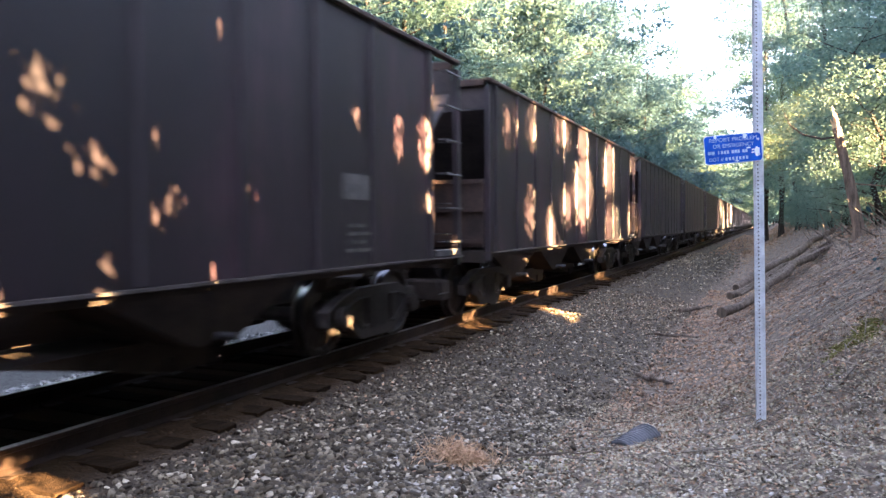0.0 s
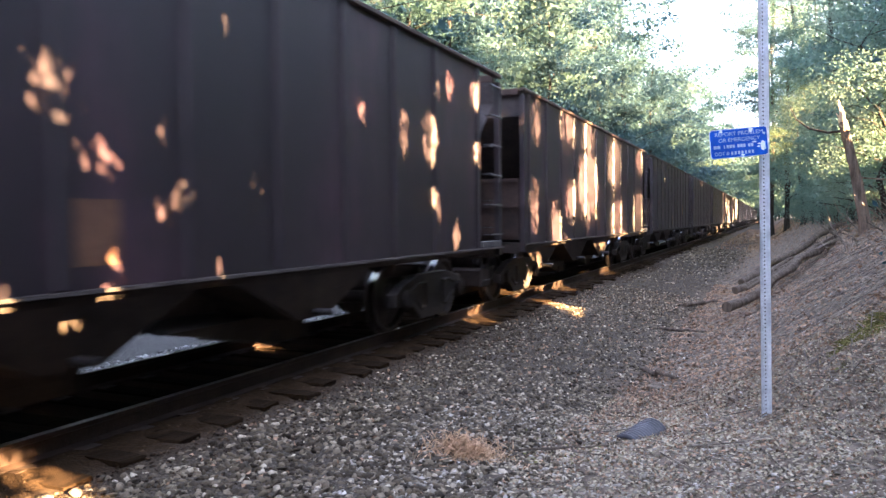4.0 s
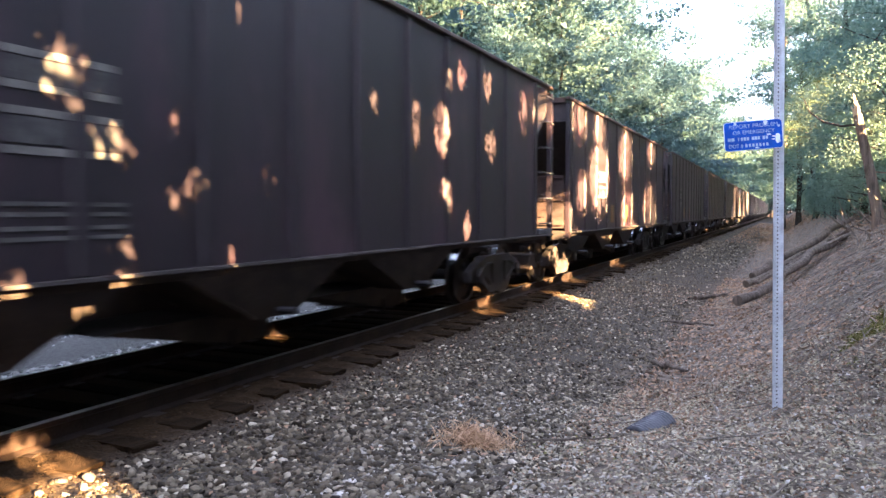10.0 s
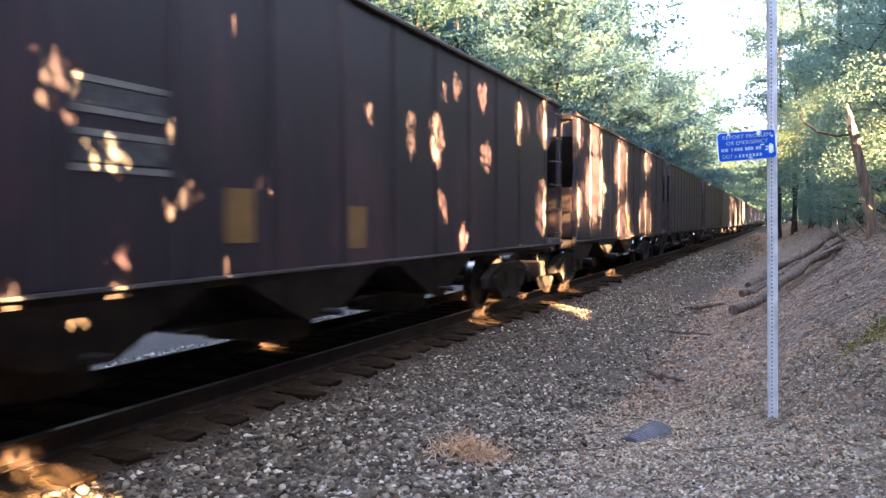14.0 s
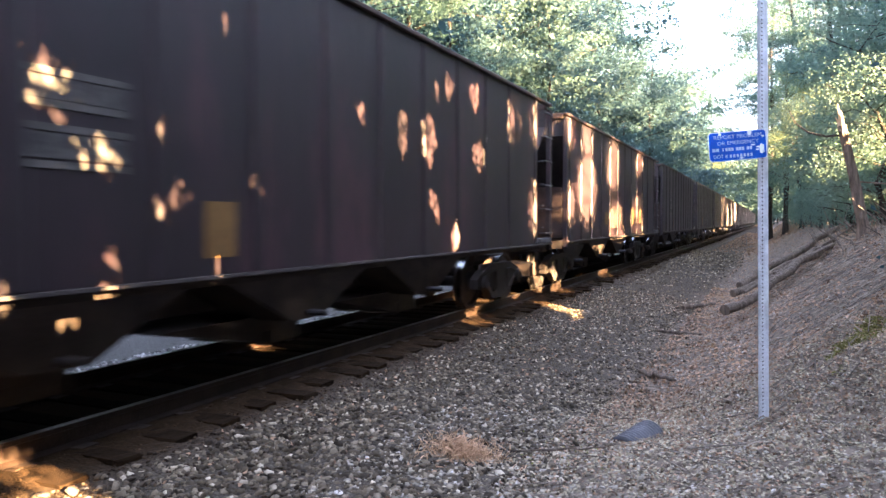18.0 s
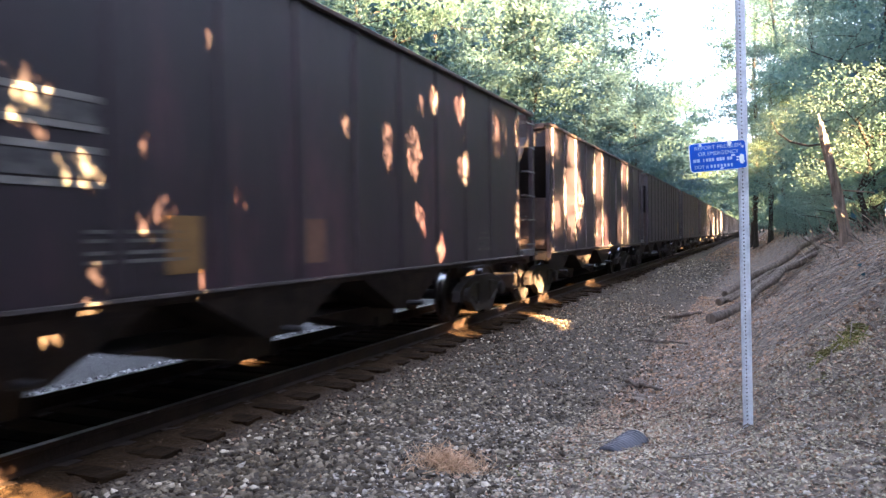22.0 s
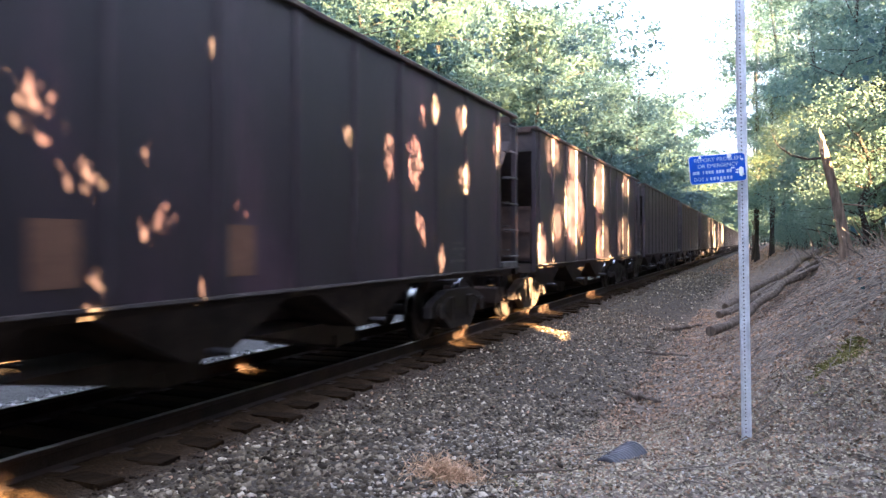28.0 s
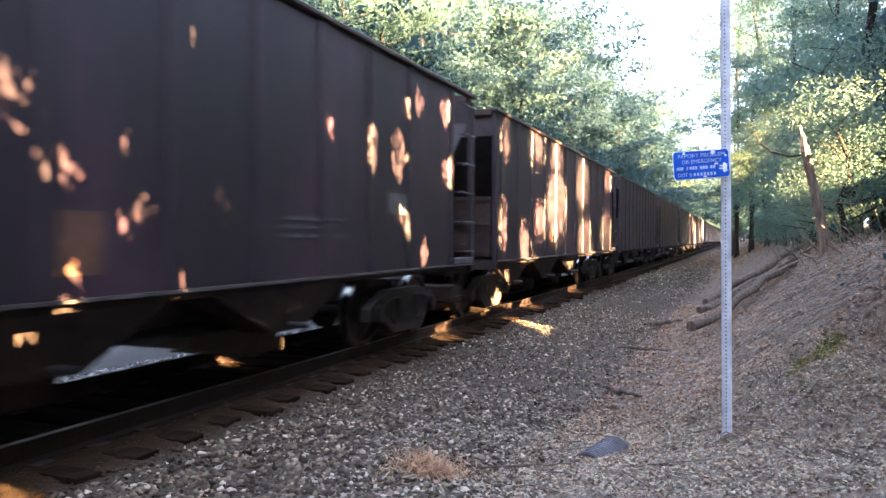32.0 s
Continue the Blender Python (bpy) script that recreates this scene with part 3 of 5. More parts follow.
def side_frame_mesh():
    out = [(-1.17, 0.52), (-1.17, 0.36), (-0.72, 0.36), (-0.42, 0.14), (0.42, 0.14), (0.72, 0.36), (1.17, 0.36), (1.17, 0.52), (0.95, 0.62), (0.52, 0.74), (-0.52, 0.74), (-0.95, 0.62)]
    bm = bmesh.new()
    hole = [[(-0.78, 0.54), (-0.52, 0.62), (-0.30, 0.62), (-0.30, 0.30), (-0.40, 0.27), (-0.66, 0.44)]]
    hole.append([(-x, z) for x, z in hole[0]][::-1])
    # a solid casting with its two windows left as raised rims
    lo = [bm.verts.new((-0.07, y, z)) for y, z in out]
    hi = [bm.verts.new((0.07, y, z)) for y, z in out]
    bm.faces.new(lo[::-1])
    bm.faces.new(hi)
    for i in range(len(out)):
        j = (i + 1) % len(out)
        bm.faces.new((lo[i], lo[j], hi[j], hi[i]))
    for h in hole:
        r = [Vector((0.095, y, z)) for y, z in h]
        c = sum(r, Vector()) / len(r)
        inner = [bm.verts.new(c + (p - c) * 0.72 - Vector((0.06, 0, 0))) for p in r]
        outer = [bm.verts.new(p) for p in r]
        rim = [bm.verts.new(c + (p - c) * 1.12 - Vector((0.026, 0, 0))) for p in r]
        for i in range(len(r)):
            j = (i + 1) % len(r)
            bm.faces.new((outer[i], outer[j], inner[j], inner[i]))
            bm.faces.new((rim[i], rim[j], outer[j], outer[i]))
    for y in (-0.15, 0.0, 0.15):
        tube(bm, [(0.02, y, 0.24), (0.02, y, 0.46)], [0.06, 0.06], 8)
    for y in (-0.89, 0.89):
        tube(bm, [(0.0, y, 0.45), (0.13, y, 0.45), (0.15, y, 0.45)], [0.12, 0.12, 0.08], 10)
    bmesh.ops.recalc_face_normals(bm, faces=bm.faces)
    return bm


def build_car(paint, depth):
    """One open hopper car, 16 m over its couplers, bare of lettering: the pieces of its body, ladders, bays, gear and running gear."""
    car = new("hopper_car")
    H = 1.6
    rib = bpy.data.meshes.new("side_post")
    bm = prism([(-0.075, 0.0), (-0.05, depth), (0.05, depth), (0.075, 0.0)], "z", SILL_Z + 0.04, TOP_Z - 0.03)
    bm.to_mesh(rib)
    bm.free()
    rib.materials.append(paint)
    for s in (1, -1):
        sheet = boxes((H - 0.07, H - 0.05, -SHEET_Y, SHEET_Y - OPEN, SILL_Z, TOP_Z))
        for v in sheet.verts:
            v.co.x *= s
            v.co.y *= s
        bmesh.ops.recalc_face_normals(sheet, faces=sheet.faces)
        part("side_sheet", sheet, paint, car)
        for k in range(12):
            part("side_post", rib, None, car, m=pose(s * (H - 0.05), s * (-6.55 + k * 1.105 if k < 11 else 5.98), 0, 0, 0, -90 if s > 0 else 90))
        step = boxes((H - 0.10, H + 0.015, SHEET_Y - OPEN + 0.01, END_Y - 0.105, SILL_Z + 0.034, SILL_Z + 0.125), bevel=0.01)
        for v in step.verts:
            v.co.x *= s
            v.co.y *= s
        bmesh.ops.recalc_face_normals(step, faces=step.faces)
        part("end_ledge", step, M_LEDGE, car, "worn pale ledge below the ladder")
        x = s * (H - 0.04)
        part("top_chord", boxes((x - 0.06, x + 0.04, -END_Y, END_Y, TOP_Z - 0.03, TOP_Z + 0.03), bevel=0.012), M_CHORD, car, "rusty top chord")
        sill = part("side_sill", prism([(x - 0.06, SILL_Z - 0.06), (x - 0.045, SILL_Z - 0.06), (x - 0.045, SILL_Z + 0.01), (x + 0.06, SILL_Z + 0.01), (x + 0.06, SILL_Z + 0.028), (x - 0.06, SILL_Z + 0.028)], "y", -END_Y, END_Y), M_UNDER, car, "dark side sill")
        # Thin paler strip along the outer edge of the sill.
        part("sill_edge", boxes((min(x + s * 0.061, x + s * 0.068), max(x + s * 0.061, x + s * 0.068), -END_Y, END_Y, SILL_Z + 0.006, SILL_Z + 0.030)), M_SILL, sill, "pale sill edge")
        for e in (1, -1):
            part("corner_post", boxes((x - 0.05, x + 0.03, e * (END_Y - 0.05) - 0.05, e * (END_Y - 0.05) + 0.05, SILL_Z - 0.1, TOP_Z - 0.1)), paint, car)
        for k in range(6):
            z = 1.25 + k * 0.443
            bm = bmesh.new()
            y0, y1 = s * (END_Y - 0.56), s * (END_Y - 0.06)

            tube(bm, [(s * (H - 0.09), y0, z), (s * (H + 0.02), y0, z), (s * (H + 0.02), y1, z), (s * (H - 0.09), y1, z)], [0.014] * 4, 6)
            part("ladder_rung", bm, M_GRAB, car)
    for e in (1, -1):
        y = e * END_Y
        part("end_chord", boxes((-1.5, 1.5, min(y - 0.12 * e, y), max(y - 0.12 * e, y), TOP_Z - 0.09, TOP_Z + 0.02), bevel=0.01), M_CHORD, car, "worn rusty end chord")
        part("end_sheet", boxes((-1.5, 1.5, min(y - 0.11 * e, y - 0.09 * e), max(y - 0.11 * e, y - 0.09 * e), TOP_Z - 0.42, TOP_Z - 0.07)), M_END, car)
        slope = bmesh.new()
        a = [(-1.49, e * (END_Y - 0.12), TOP_Z - 0.42), (1.49, e * (END_Y - 0.12), TOP_Z - 0.42), (1.49, e * 4.30, SILL_Z - 0.1), (-1.49, e * 4.30, SILL_Z - 0.1)]
        up = [slope.verts.new(p) for p in a]
        dn = [slope.verts.new((p[0], p[1] + 0.015 * e, p[2] - 0.02)) for p in a]
        slope.faces.new(up)
        slope.faces.new(dn[::-1])
        for i in range(4):
            slope.faces.new((up[i], dn[i], dn[(i + 1) % 4], up[(i + 1) % 4]))
        bmesh.ops.recalc_face_normals(slope, faces=slope.faces)
        part("slope_sheet", slope, M_END, car)
        xa, xb = sorted((e * 0.45, e * -1.485))
        ya, yb, yc = e * (END_Y - 0.035), e * (END_Y - 0.005), e * (END_Y + 0.03)
        pan = part("end_panel", boxes((xa, xb, min(ya, yb), max(ya, yb), SILL_Z + 0.10, 2.17)), M_RUST, car, "low brown end panel over the coupler")
        for z in (1.22, 1.70, 2.14):
            part("panel_beam", boxes((xa, xb, min(yb, yc), max(yb, yc), z - 0.03, z + 0.03)), M_RUST, pan)
        part("end_post", boxes((e * -0.2 - 0.06, e * -0.2 + 0.06, min(y - 0.10 * e, y - 0.04 * e), max(y - 0.10 * e, y - 0.04 * e), SILL_Z + 0.05, TOP_Z - 0.09)), paint, car)
        part("end_sill", boxes((-1.5, 1.5, min(y - 0.28 * e, y), max(y - 0.28 * e, y), SILL_Z - 0.14, SILL_Z + 0.05), bevel=0.015), M_UNDER, car)
        for k in range(4):
            bm = bmesh.new()
            z = 1.35 + k * 0.42
            tube(bm, [(e * 0.95, y - 0.1 * e, z), (e * 0.95, y + 0.05 * e, z), (e * 1.42, y + 0.05 * e, z), (e * 1.42, y - 0.1 * e, z)], [0.011] * 4, 6)
            part("end_rung", bm, M_GRAB, car)
        bm = boxes((-0.11, 0.11, min(y - 0.1 * e, y + 0.5 * e), max(y - 0.1 * e, y + 0.5 * e), 0.72, 0.94), bevel=0.03)
        box(bm, -0.16, 0.16, min(y + 0.46 * e, y + 0.74 * e), max(y + 0.46 * e, y + 0.74 * e), 0.70, 0.99)
        part("coupler", bm, M_TRUCK, car)
        bm = bmesh.new()
        tube(bm, [(e * 0.35, y + 0.05 * e, 0.80), (e * 0.36, y + 0.28 * e, 0.60), (e * 0.33, y + 0.52 * e, 0.48), (e * 0.2, y + 0.74 * e, 0.52)], [0.025] * 4, 8)
        part("air_hose", bm, M_CAST, car, "air hose and glad hand, with a glint in the colour")
        bm = bmesh.new()
        tube(bm, [(e * 1.38, y - 0.06 * e, SILL_Z - 0.1), (e * 1.42, y - 0.06 * e, SILL_Z - 0.48), (e * 1.42, y - 0.42 * e, SILL_Z - 0.48), (e * 1.38, y - 0.42 * e, SILL_Z - 0.1)], [0.012] * 4, 6)
        part("sill_step", bm, M_GRAB, car)
        part("brake_rigging", boxes((-0.85, 0.85, min(y - 0.38 * e, y + 0.12 * e), max(y - 0.38 * e, y + 0.12 * e), 0.30, 0.62), (-0.2, 0.2, min(y - 0.5 * e, y), max(y - 0.5 * e, y), 0.55, 0.75), bevel=0.03), M_UNDER, car)
    # brake wheel on the leading end
    bm = bmesh.new()
    ring = [(-0.7 + 0.28 * math.cos(a), -END_Y - 0.12, 2.3 + 0.28 * math.sin(a)) for a in (2 * math.pi * k / 16 for k in range(17))]
    tube(bm, ring, [0.015] * 17, 6)
    for k in range(4):
        a = math.pi * k / 4
        tube(bm, [(-0.7 - 0.28 * math.cos(a), -END_Y - 0.12, 2.3 - 0.28 * math.sin(a)), (-0.7 + 0.28 * math.cos(a), -END_Y - 0.12, 2.3 + 0.28 * math.sin(a))], [0.01, 0.01], 5)
    tube(bm, [(-0.7, -END_Y - 0.12, 2.3), (-0.7, -END_Y + 0.1, 2.3)], [0.02, 0.02], 6)
    part("brake_wheel", bm, M_UNDER, car)
    part("center_sill", boxes((-0.2, 0.2, -END_Y + 0.1, END_Y - 0.1, 0.56, 1.0)), M_UNDER, car)
    # three discharge bays
    for y in (-3.43, -0.33, 2.77):
        bay = part("hopper_bay", prism([(y - 1.62, SILL_Z - 0.02), (y - 0.42, 0.44), (y + 0.18, 0.44), (y + 1.38, SILL_Z - 0.02)], "x", -0.92, 0.92), M_UNDER, car)
        part("throat", prism([(y - 1.90, 0.47), (y - 0.22, 0.16), (y + 0.30, 0.16), (y + 0.36, 0.47)], "x", -0.50, 0.50), M_UNDER, bay)
        for s in (-1, 1):
            part("bay_gate", boxes((-0.53, 0.53, y + 0.04 + s * 0.30 - 0.02, y + 0.04 + s * 0.30 + 0.02, 0.14, 0.30)), M_TRUCK, bay)
        part("gate_shaft", tube(bmesh.new(), [(-1.15, y - 0.1, 0.50), (1.15, y - 0.1, 0.50)], [0.035, 0.035], 8), M_GRAB, bay)
    tank = tube(bmesh.new(), [(0.75, 4.5, 0.9), (0.75, 4.55, 0.9), (0.75, 5.15, 0.9), (0.75, 5.2, 0.9)], [0.08, 0.2, 0.2, 0.08], 12)
    part("air_reservoir", tank, M_UNDER, car)
    # running gear
    wheels, frame_me = bpy.data.meshes.new("wheelset"), bpy.data.meshes.new("side_frame")
    bm = wheelset_mesh()
    bm.to_mesh(wheels)
    bm.free()
    wheels.materials.append(M_WHEEL)
    wheels.materials.append(M_TREAD)
    bm = side_frame_mesh()
    bm.to_mesh(frame_me)
    bm.free()
    frame_me.materials.append(M_TRUCK)
    for e in (-1, 1):
        truck = part("truck", boxes((-1.0, 1.0, -0.2, 0.2, 0.42, 0.66), (-0.3, 0.3, -0.3, 0.3, 0.6, 0.72), bevel=0.02), M_TRUCK, car, m=pose(0, e * TRUCK_Y, 0))
        for s in (-1, 1):
            part("side_frame", frame_me, None, truck, m=pose(s * 1.0, 0, 0, 0, 0, 0 if s > 0 else 180))
            part("wheelset", wheels, None, truck, m=pose(0, s * 0.89, WHEEL_R))
    return car


CARS = {}
PROTO = [build_car(M_CAR[0], 0.032), build_car(M_CAR[1], 0.022), build_car(M_CAR[2], 0.028)]
SIDE_X = 1.6 - 0.049


def build_train():
    used = set()
    for k in range(-2, 47):
        kind = 0 if k in (-2, -1, 0, 1, 2, 4, 5, 6, 7, 10, 17, 20, 21, 23, 24) else 1 if k in (3, 8) or 10 < k < 26 or k == 31 else 2
        m = pose(TRACK_X, k * CAR_LEN, 0)
        if kind not in used:
            used.add(kind)
            PROTO[kind].matrix_basis = m
            CARS[k] = PROTO[kind]
        else:
            CARS[k] = copy_thing(PROTO[kind], m)


build_train()


def mark(k, name, y0, y1, z0, z1, m, label):
    part(name, boxes((SIDE_X, SIDE_X + 0.005, y0, y1, z0, z1)), m, CARS[k], label)


def panel(k, y, m, z0=1.19, z1=1.61, w=0.36):
    mark(k, "placard", y - w / 2, y + w / 2, z0, z1, m, {M_YELLOW: "ochre yellow panel", M_BRIGHT_OCHRE: "bright ochre yellow panel", M_ORANGE: "rust-orange panel"}.get(m, "pale worn stencil panel"))


def rows_of_marks(k, y, w, bright):
    """The reporting marks in two double rows, too worn to read."""
    m = M_MARK if bright else M_STENCIL
    for z in (2.33, 2.14, 2.00, 1.78):
        mark(k, "lettering_bar", y, y + w, z, z + 0.045, m, "faded white stencil bar")
    for z0, z1 in ((2.19, 2.32), (1.84, 1.99)):
        mark(k, "lettering_bar", y + 0.02, y + w - 0.02, z0, z1, M_FADED, "worn stencil figures")


def low_marks(k, y, w, z=1.29):
    for dz in (0.20, 0.14, 0.06, 0.0):
        mark(k, "lettering_bar", y, y + w, z + dz, z + dz + 0.026, M_STENCIL, "faded white stencil bar")


def data_table(k, y=3.92, z=1.20, rows=4, m=M_STENCIL, w=0.5):
    """The table of weights: short bars one above another."""
    for i in range(rows):
        mark(k, "lettering_bar", y, y + w * (1 - 0.2 * (i % 2)), z + i * 0.085, z + i * 0.085 + 0.036, M_FADED if i % 3 == 1 else m, "faded white stencil bar")


def dress_cars():
    """Panels and worn lettering, which differ from car to car."""
    for k in CARS:
        if 9 <= k <= 25 and k != 19:
            rows_of_marks(k, -3.75 if k in (9, 10, 24, 25) else -4.30 if k in (17, 18) else -4.15, 0.78 if k != 13 else 0.9, k in (10, 11, 12, 13, 14, 20, 21, 22))
        fore = M_YELLOW if k in (9, 11, 12, 14, 15, 18, 21, 22, 34, 38) else M_ORANGE if k in (4, 8, 13, 16, 20, 26, 27, 28, 29, 33, 37) else None
        if fore:
            panel(k, -2.22 if k == 9 else -2.95 if k == 20 else -2.60, fore, 1.30 if k in (14, 29) else 1.19, 1.73 if k in (14, 21, 29) else 1.62)
        mid = M_YELLOW if k in (6, 9, 11, 12, 14, 15, 29, 34, 38) else M_BRIGHT_OCHRE if k == 31 else M_ORANGE if k in (3, 4, 5, 8, 13, 16, 21, 22, 26, 27, 28, 30, 32, 33, 37, 41) else None
        if mid:
            panel(k, -0.54 if k == 9 else -0.78, mid, 1.20, 1.62)
        if k in (-2, -1, 0, 1, 3, 5, 8, 12, 16, 20, 21, 22, 24, 26, 28, 31, 35, 39):
            data_table(k)
        if k in (-1, 0, 1, 2, 6, 24, 32, 36, 40):
            panel(k, 4.12, M_STENCIL, 1.74, 2.00, 0.56)
        if k in (10, 20, 21, 22, 24):
            low_marks(k, -3.8 if k != 22 else -3.5, 0.9 if k != 24 else 1.4)
    panel(1, 4.15, M_STENCIL, 1.54, 1.68, 0.5)
    panel(3, 1.33, M_STENCIL, 1.19, 1.64, 0.28)
    panel(6, 1.32, M_ORANGE, 1.28, 1.67, 0.32)
    panel(6, 3.22, M_YELLOW, 1.63, 2.03)
    panel(7, -2.62, M_STENCIL, 1.48, 1.78, 0.3)
    panel(7, 0.92, M_FADED, 1.76, 2.18, 0.62)
    panel(7, 0.54, M_FADED, 1.22, 1.54, 0.38)
    data_table(7, 4.9, 1.37, 3)
    data_table(17, -0.85, 1.75, 4, M_STENCIL, 0.6)
    panel(19, -2.62, M_YELLOW, 1.38, 1.70)
    panel(19, 1.52, M_YELLOW, 1.37, 1.87)
    panel(19, 2.90, M_YELLOW, 1.41, 1.83)
    data_table(23, -2.25, 1.38, 4, M_STENCIL, 0.46)
    data_table(23, 0.46, 1.38, 7, M_STENCIL, 0.36)
    panel(24, -2.08, M_YELLOW, 1.67, 2.03, 0.3)
    panel(24, -1.80, M_MARK, 1.54, 1.64, 0.56)
    panel(24, 0.05, M_YELLOW, 1.22, 1.60)
    panel(24, 5.65, M_YELLOW, 1.26, 1.94, 0.5)
    panel(25, -1.54, M_YELLOW, 1.11, 1.53, 0.3)
    panel(25, 0.90, M_YELLOW, 1.23, 1.63, 0.4)
    data_table(32, 1.6, 1.45, 3, M_FADED, 1.2)
    for k, car in CARS.items():
        tone = "dark brown" if 10 < k < 26 or k in (3, 8, 31) else "black" if k < 26 else "dark grey"
        state = "with worn white lettering rows" if 9 <= k <= 25 and k != 19 else "with old brown paint patches" if k == 19 else "with grimy ribbed sides"
        tagged(car, "%s hopper car %s, on the track" % (tone, state), "hopper car", "cars of the train")


dress_cars()


def build_old_paint():
    """Blocks of worn brown paint on the side of one car."""
    rng = np.random.default_rng(61)
    y = -2.05
    for _ in range(9):
        w = rng.uniform(0.22, 0.36)
        z0, z1 = rng.uniform(1.12, 1.3), rng.uniform(1.7, 1.9)
        part("paint_patch", prism([(y, z0), (y + w * 0.9, z0 + rng.uniform(-0.05, 0.05)), (y + w, z1), (y + 0.05, z1 - rng.uniform(0, 0.08))], "x", SIDE_X, SIDE_X + 0.004), M_WORN, CARS[19], "worn brown paint patch")
        y += w + 0.03


build_old_paint()


# ---- the sign on its post ----
def letters(name, words, size, parent, m, material, wide=1.0):
    cu = bpy.data.curves.new(name, "FONT")
    cu.body, cu.size, cu.align_x, cu.align_y, cu.extrude = words, size, "CENTER", "CENTER", 0.0008
    tmp = new("lettering", cu)
    bpy.context.view_layer.update()
    me = bpy.data.meshes.new_from_object(tmp.evaluated_get(bpy.context.evaluated_depsgraph_get()))
    bpy.data.objects.remove(tmp)
    me.materials.clear()
    me.transform(Matrix.Diagonal((wide, 1, 1, 1)))
    return part(name, me, material, parent, m=m)


def rounded(w, h, r, n=6):
    out = []
    for cx, cy, a0 in ((w / 2 - r, h / 2 - r, 0), (-w / 2 + r, h / 2 - r, 90), (-w / 2 + r, -h / 2 + r, 180), (w / 2 - r, -h / 2 + r, 270)):
        out += [(cx + r * math.cos(radians(a0 + 90 * k / n)), cy + r * math.sin(radians(a0 + 90 * k / n))) for k in range(n + 1)]
    return out


def build_sign():
    post = new("sign_post")
    post.matrix_basis = pose(-0.02, 6.76, -0.11, 0, -0.9, 14)
    tagged(post, "tall galvanised perforated steel sign post on the verge", "sign post")
    web, pitch, h0, h1 = bmesh.new(), 0.0318, -0.35, 4.0
    n = int((h1 - h0) / pitch)
    hw, r = 0.017, 0.0075
    for i in range(n):
        z = h0 + i * pitch
        c = z + pitch / 2
        o = [web.verts.new(p) for p in ((-hw, 0, z), (0, 0, z), (hw, 0, z), (hw, 0, c), (hw, 0, z + pitch), (0, 0, z + pitch), (-hw, 0, z + pitch), (-hw, 0, c))]
        q = [web.verts.new((r * math.cos(a), 0, c + r * math.sin(a))) for a in (math.pi * (1.25 + k * 0.25) for k in range(8))]
        d = [web.verts.new((v.co.x, 0.012, v.co.z)) for v in q]
        for k in range(8):
            j = (k + 1) % 8
            web.faces.new((o[k], o[j], q[j], q[k]))
            web.faces.new((q[k], q[j], d[j], d[k]))
    bmesh.ops.remove_doubles(web, verts=web.verts, dist=0.0002)
    part("perforated_web", web, M_STEEL, post)
    # Dark strip added behind the web, so that the holes look shaded.
    part("web_back", boxes((-hw, hw, 0.013, 0.016, h0, h1)), M_UNDER, post, "dark strip added behind the holes for their shade")
    for s in (-1, 1):
        part("flange", prism([(s * 0.0175, -0.001), (s * 0.040, -0.016), (s * 0.040, -0.012), (s * 0.0215, 0.018), (s * 0.0175, 0.018)], "z", h0, h1), M_STEEL, post)
    sign = new("emergency_sign")
    tagged(sign, "scuffed blue emergency notice sign with white lettering", "sign")
    sign.matrix_basis = pose(-0.235, 6.585, 2.065, 90, -4.6, 20)
    W, Hh = 0.455, 0.232
    part("sign_rim", prism(rounded(W, Hh, 0.028), "z", -0.002, 0.0012), M_WHITE, sign, "white edge of the sign")
    part("sign_board", prism(rounded(W - 0.010, Hh - 0.010, 0.025), "z", 0.0012, 0.003), M_BLUE, sign, "blue sign board")
    up = 0.0036
    letters("lettering", "REPORT PROBLEM", 0.043, sign, pose(0.004, 0.074, up), M_LETTER, 1.08)
    letters("lettering", "OR EMERGENCY", 0.043, sign, pose(0.004, 0.026, up), M_LETTER, 1.02)
    letters("lettering", "DOT #", 0.041, sign, pose(-0.138, -0.078, up), M_LETTER, 0.92)

    def bar(x0, x1, y):
        part("lettering_bar", boxes((x0, x1, y - 0.0125, y + 0.0125, 0.003, 0.0045)), M_LETTER, sign)
    for a, b in ((-0.200, -0.176), (-0.172, -0.148), (-0.120, -0.112), (-0.098, -0.080), (-0.075, -0.057), (-0.052, -0.034), (-0.014, 0.004), (0.009, 0.027), (0.032, 0.050), (0.070, 0.088), (0.093, 0.111)):
        bar(a, b, -0.024)
    for k in range(7):
        bar(-0.066 + k * 0.027, -0.050 + k * 0.027, -0.078)
    rng = np.random.default_rng(8)
    # Pale patches: the first is a painted reflection, the rest are worn spots.
    for k in range(7):
        w, h = rng.uniform(0.008, 0.03), rng.uniform(0.006, 0.03)
        if k == 0:
            w, h = 0.030, 0.055
        x, y = (0.185, -0.035) if k == 0 else (0.16 + rng.normal(0, 0.025), rng.normal(-0.02, 0.05)) if k < 4 else (rng.uniform(-0.2, 0.2), rng.choice((-0.1, 0.1)))
        out = [(x + w * math.cos(a) * rng.uniform(0.5, 1), y + h * math.sin(a) * rng.uniform(0.5, 1)) for a in (2 * math.pi * j / 9 for j in range(9))]
        part("scuff", prism(out, "z", 0.0032 + 0.0002 * k, 0.0048 + 0.0002 * k), M_WHITE, sign, "white patch, worn scuffs and a painted reflection")
    for z in (-0.06, 0.06):
        bm = tube(bmesh.new(), [(0.200, z, 0.001), (0.200, z, 0.007), (0.200, z, 0.010)], [0.010, 0.010, 0.005], 6)
        part("bolt", bm, M_STEEL, sign)


build_sign()


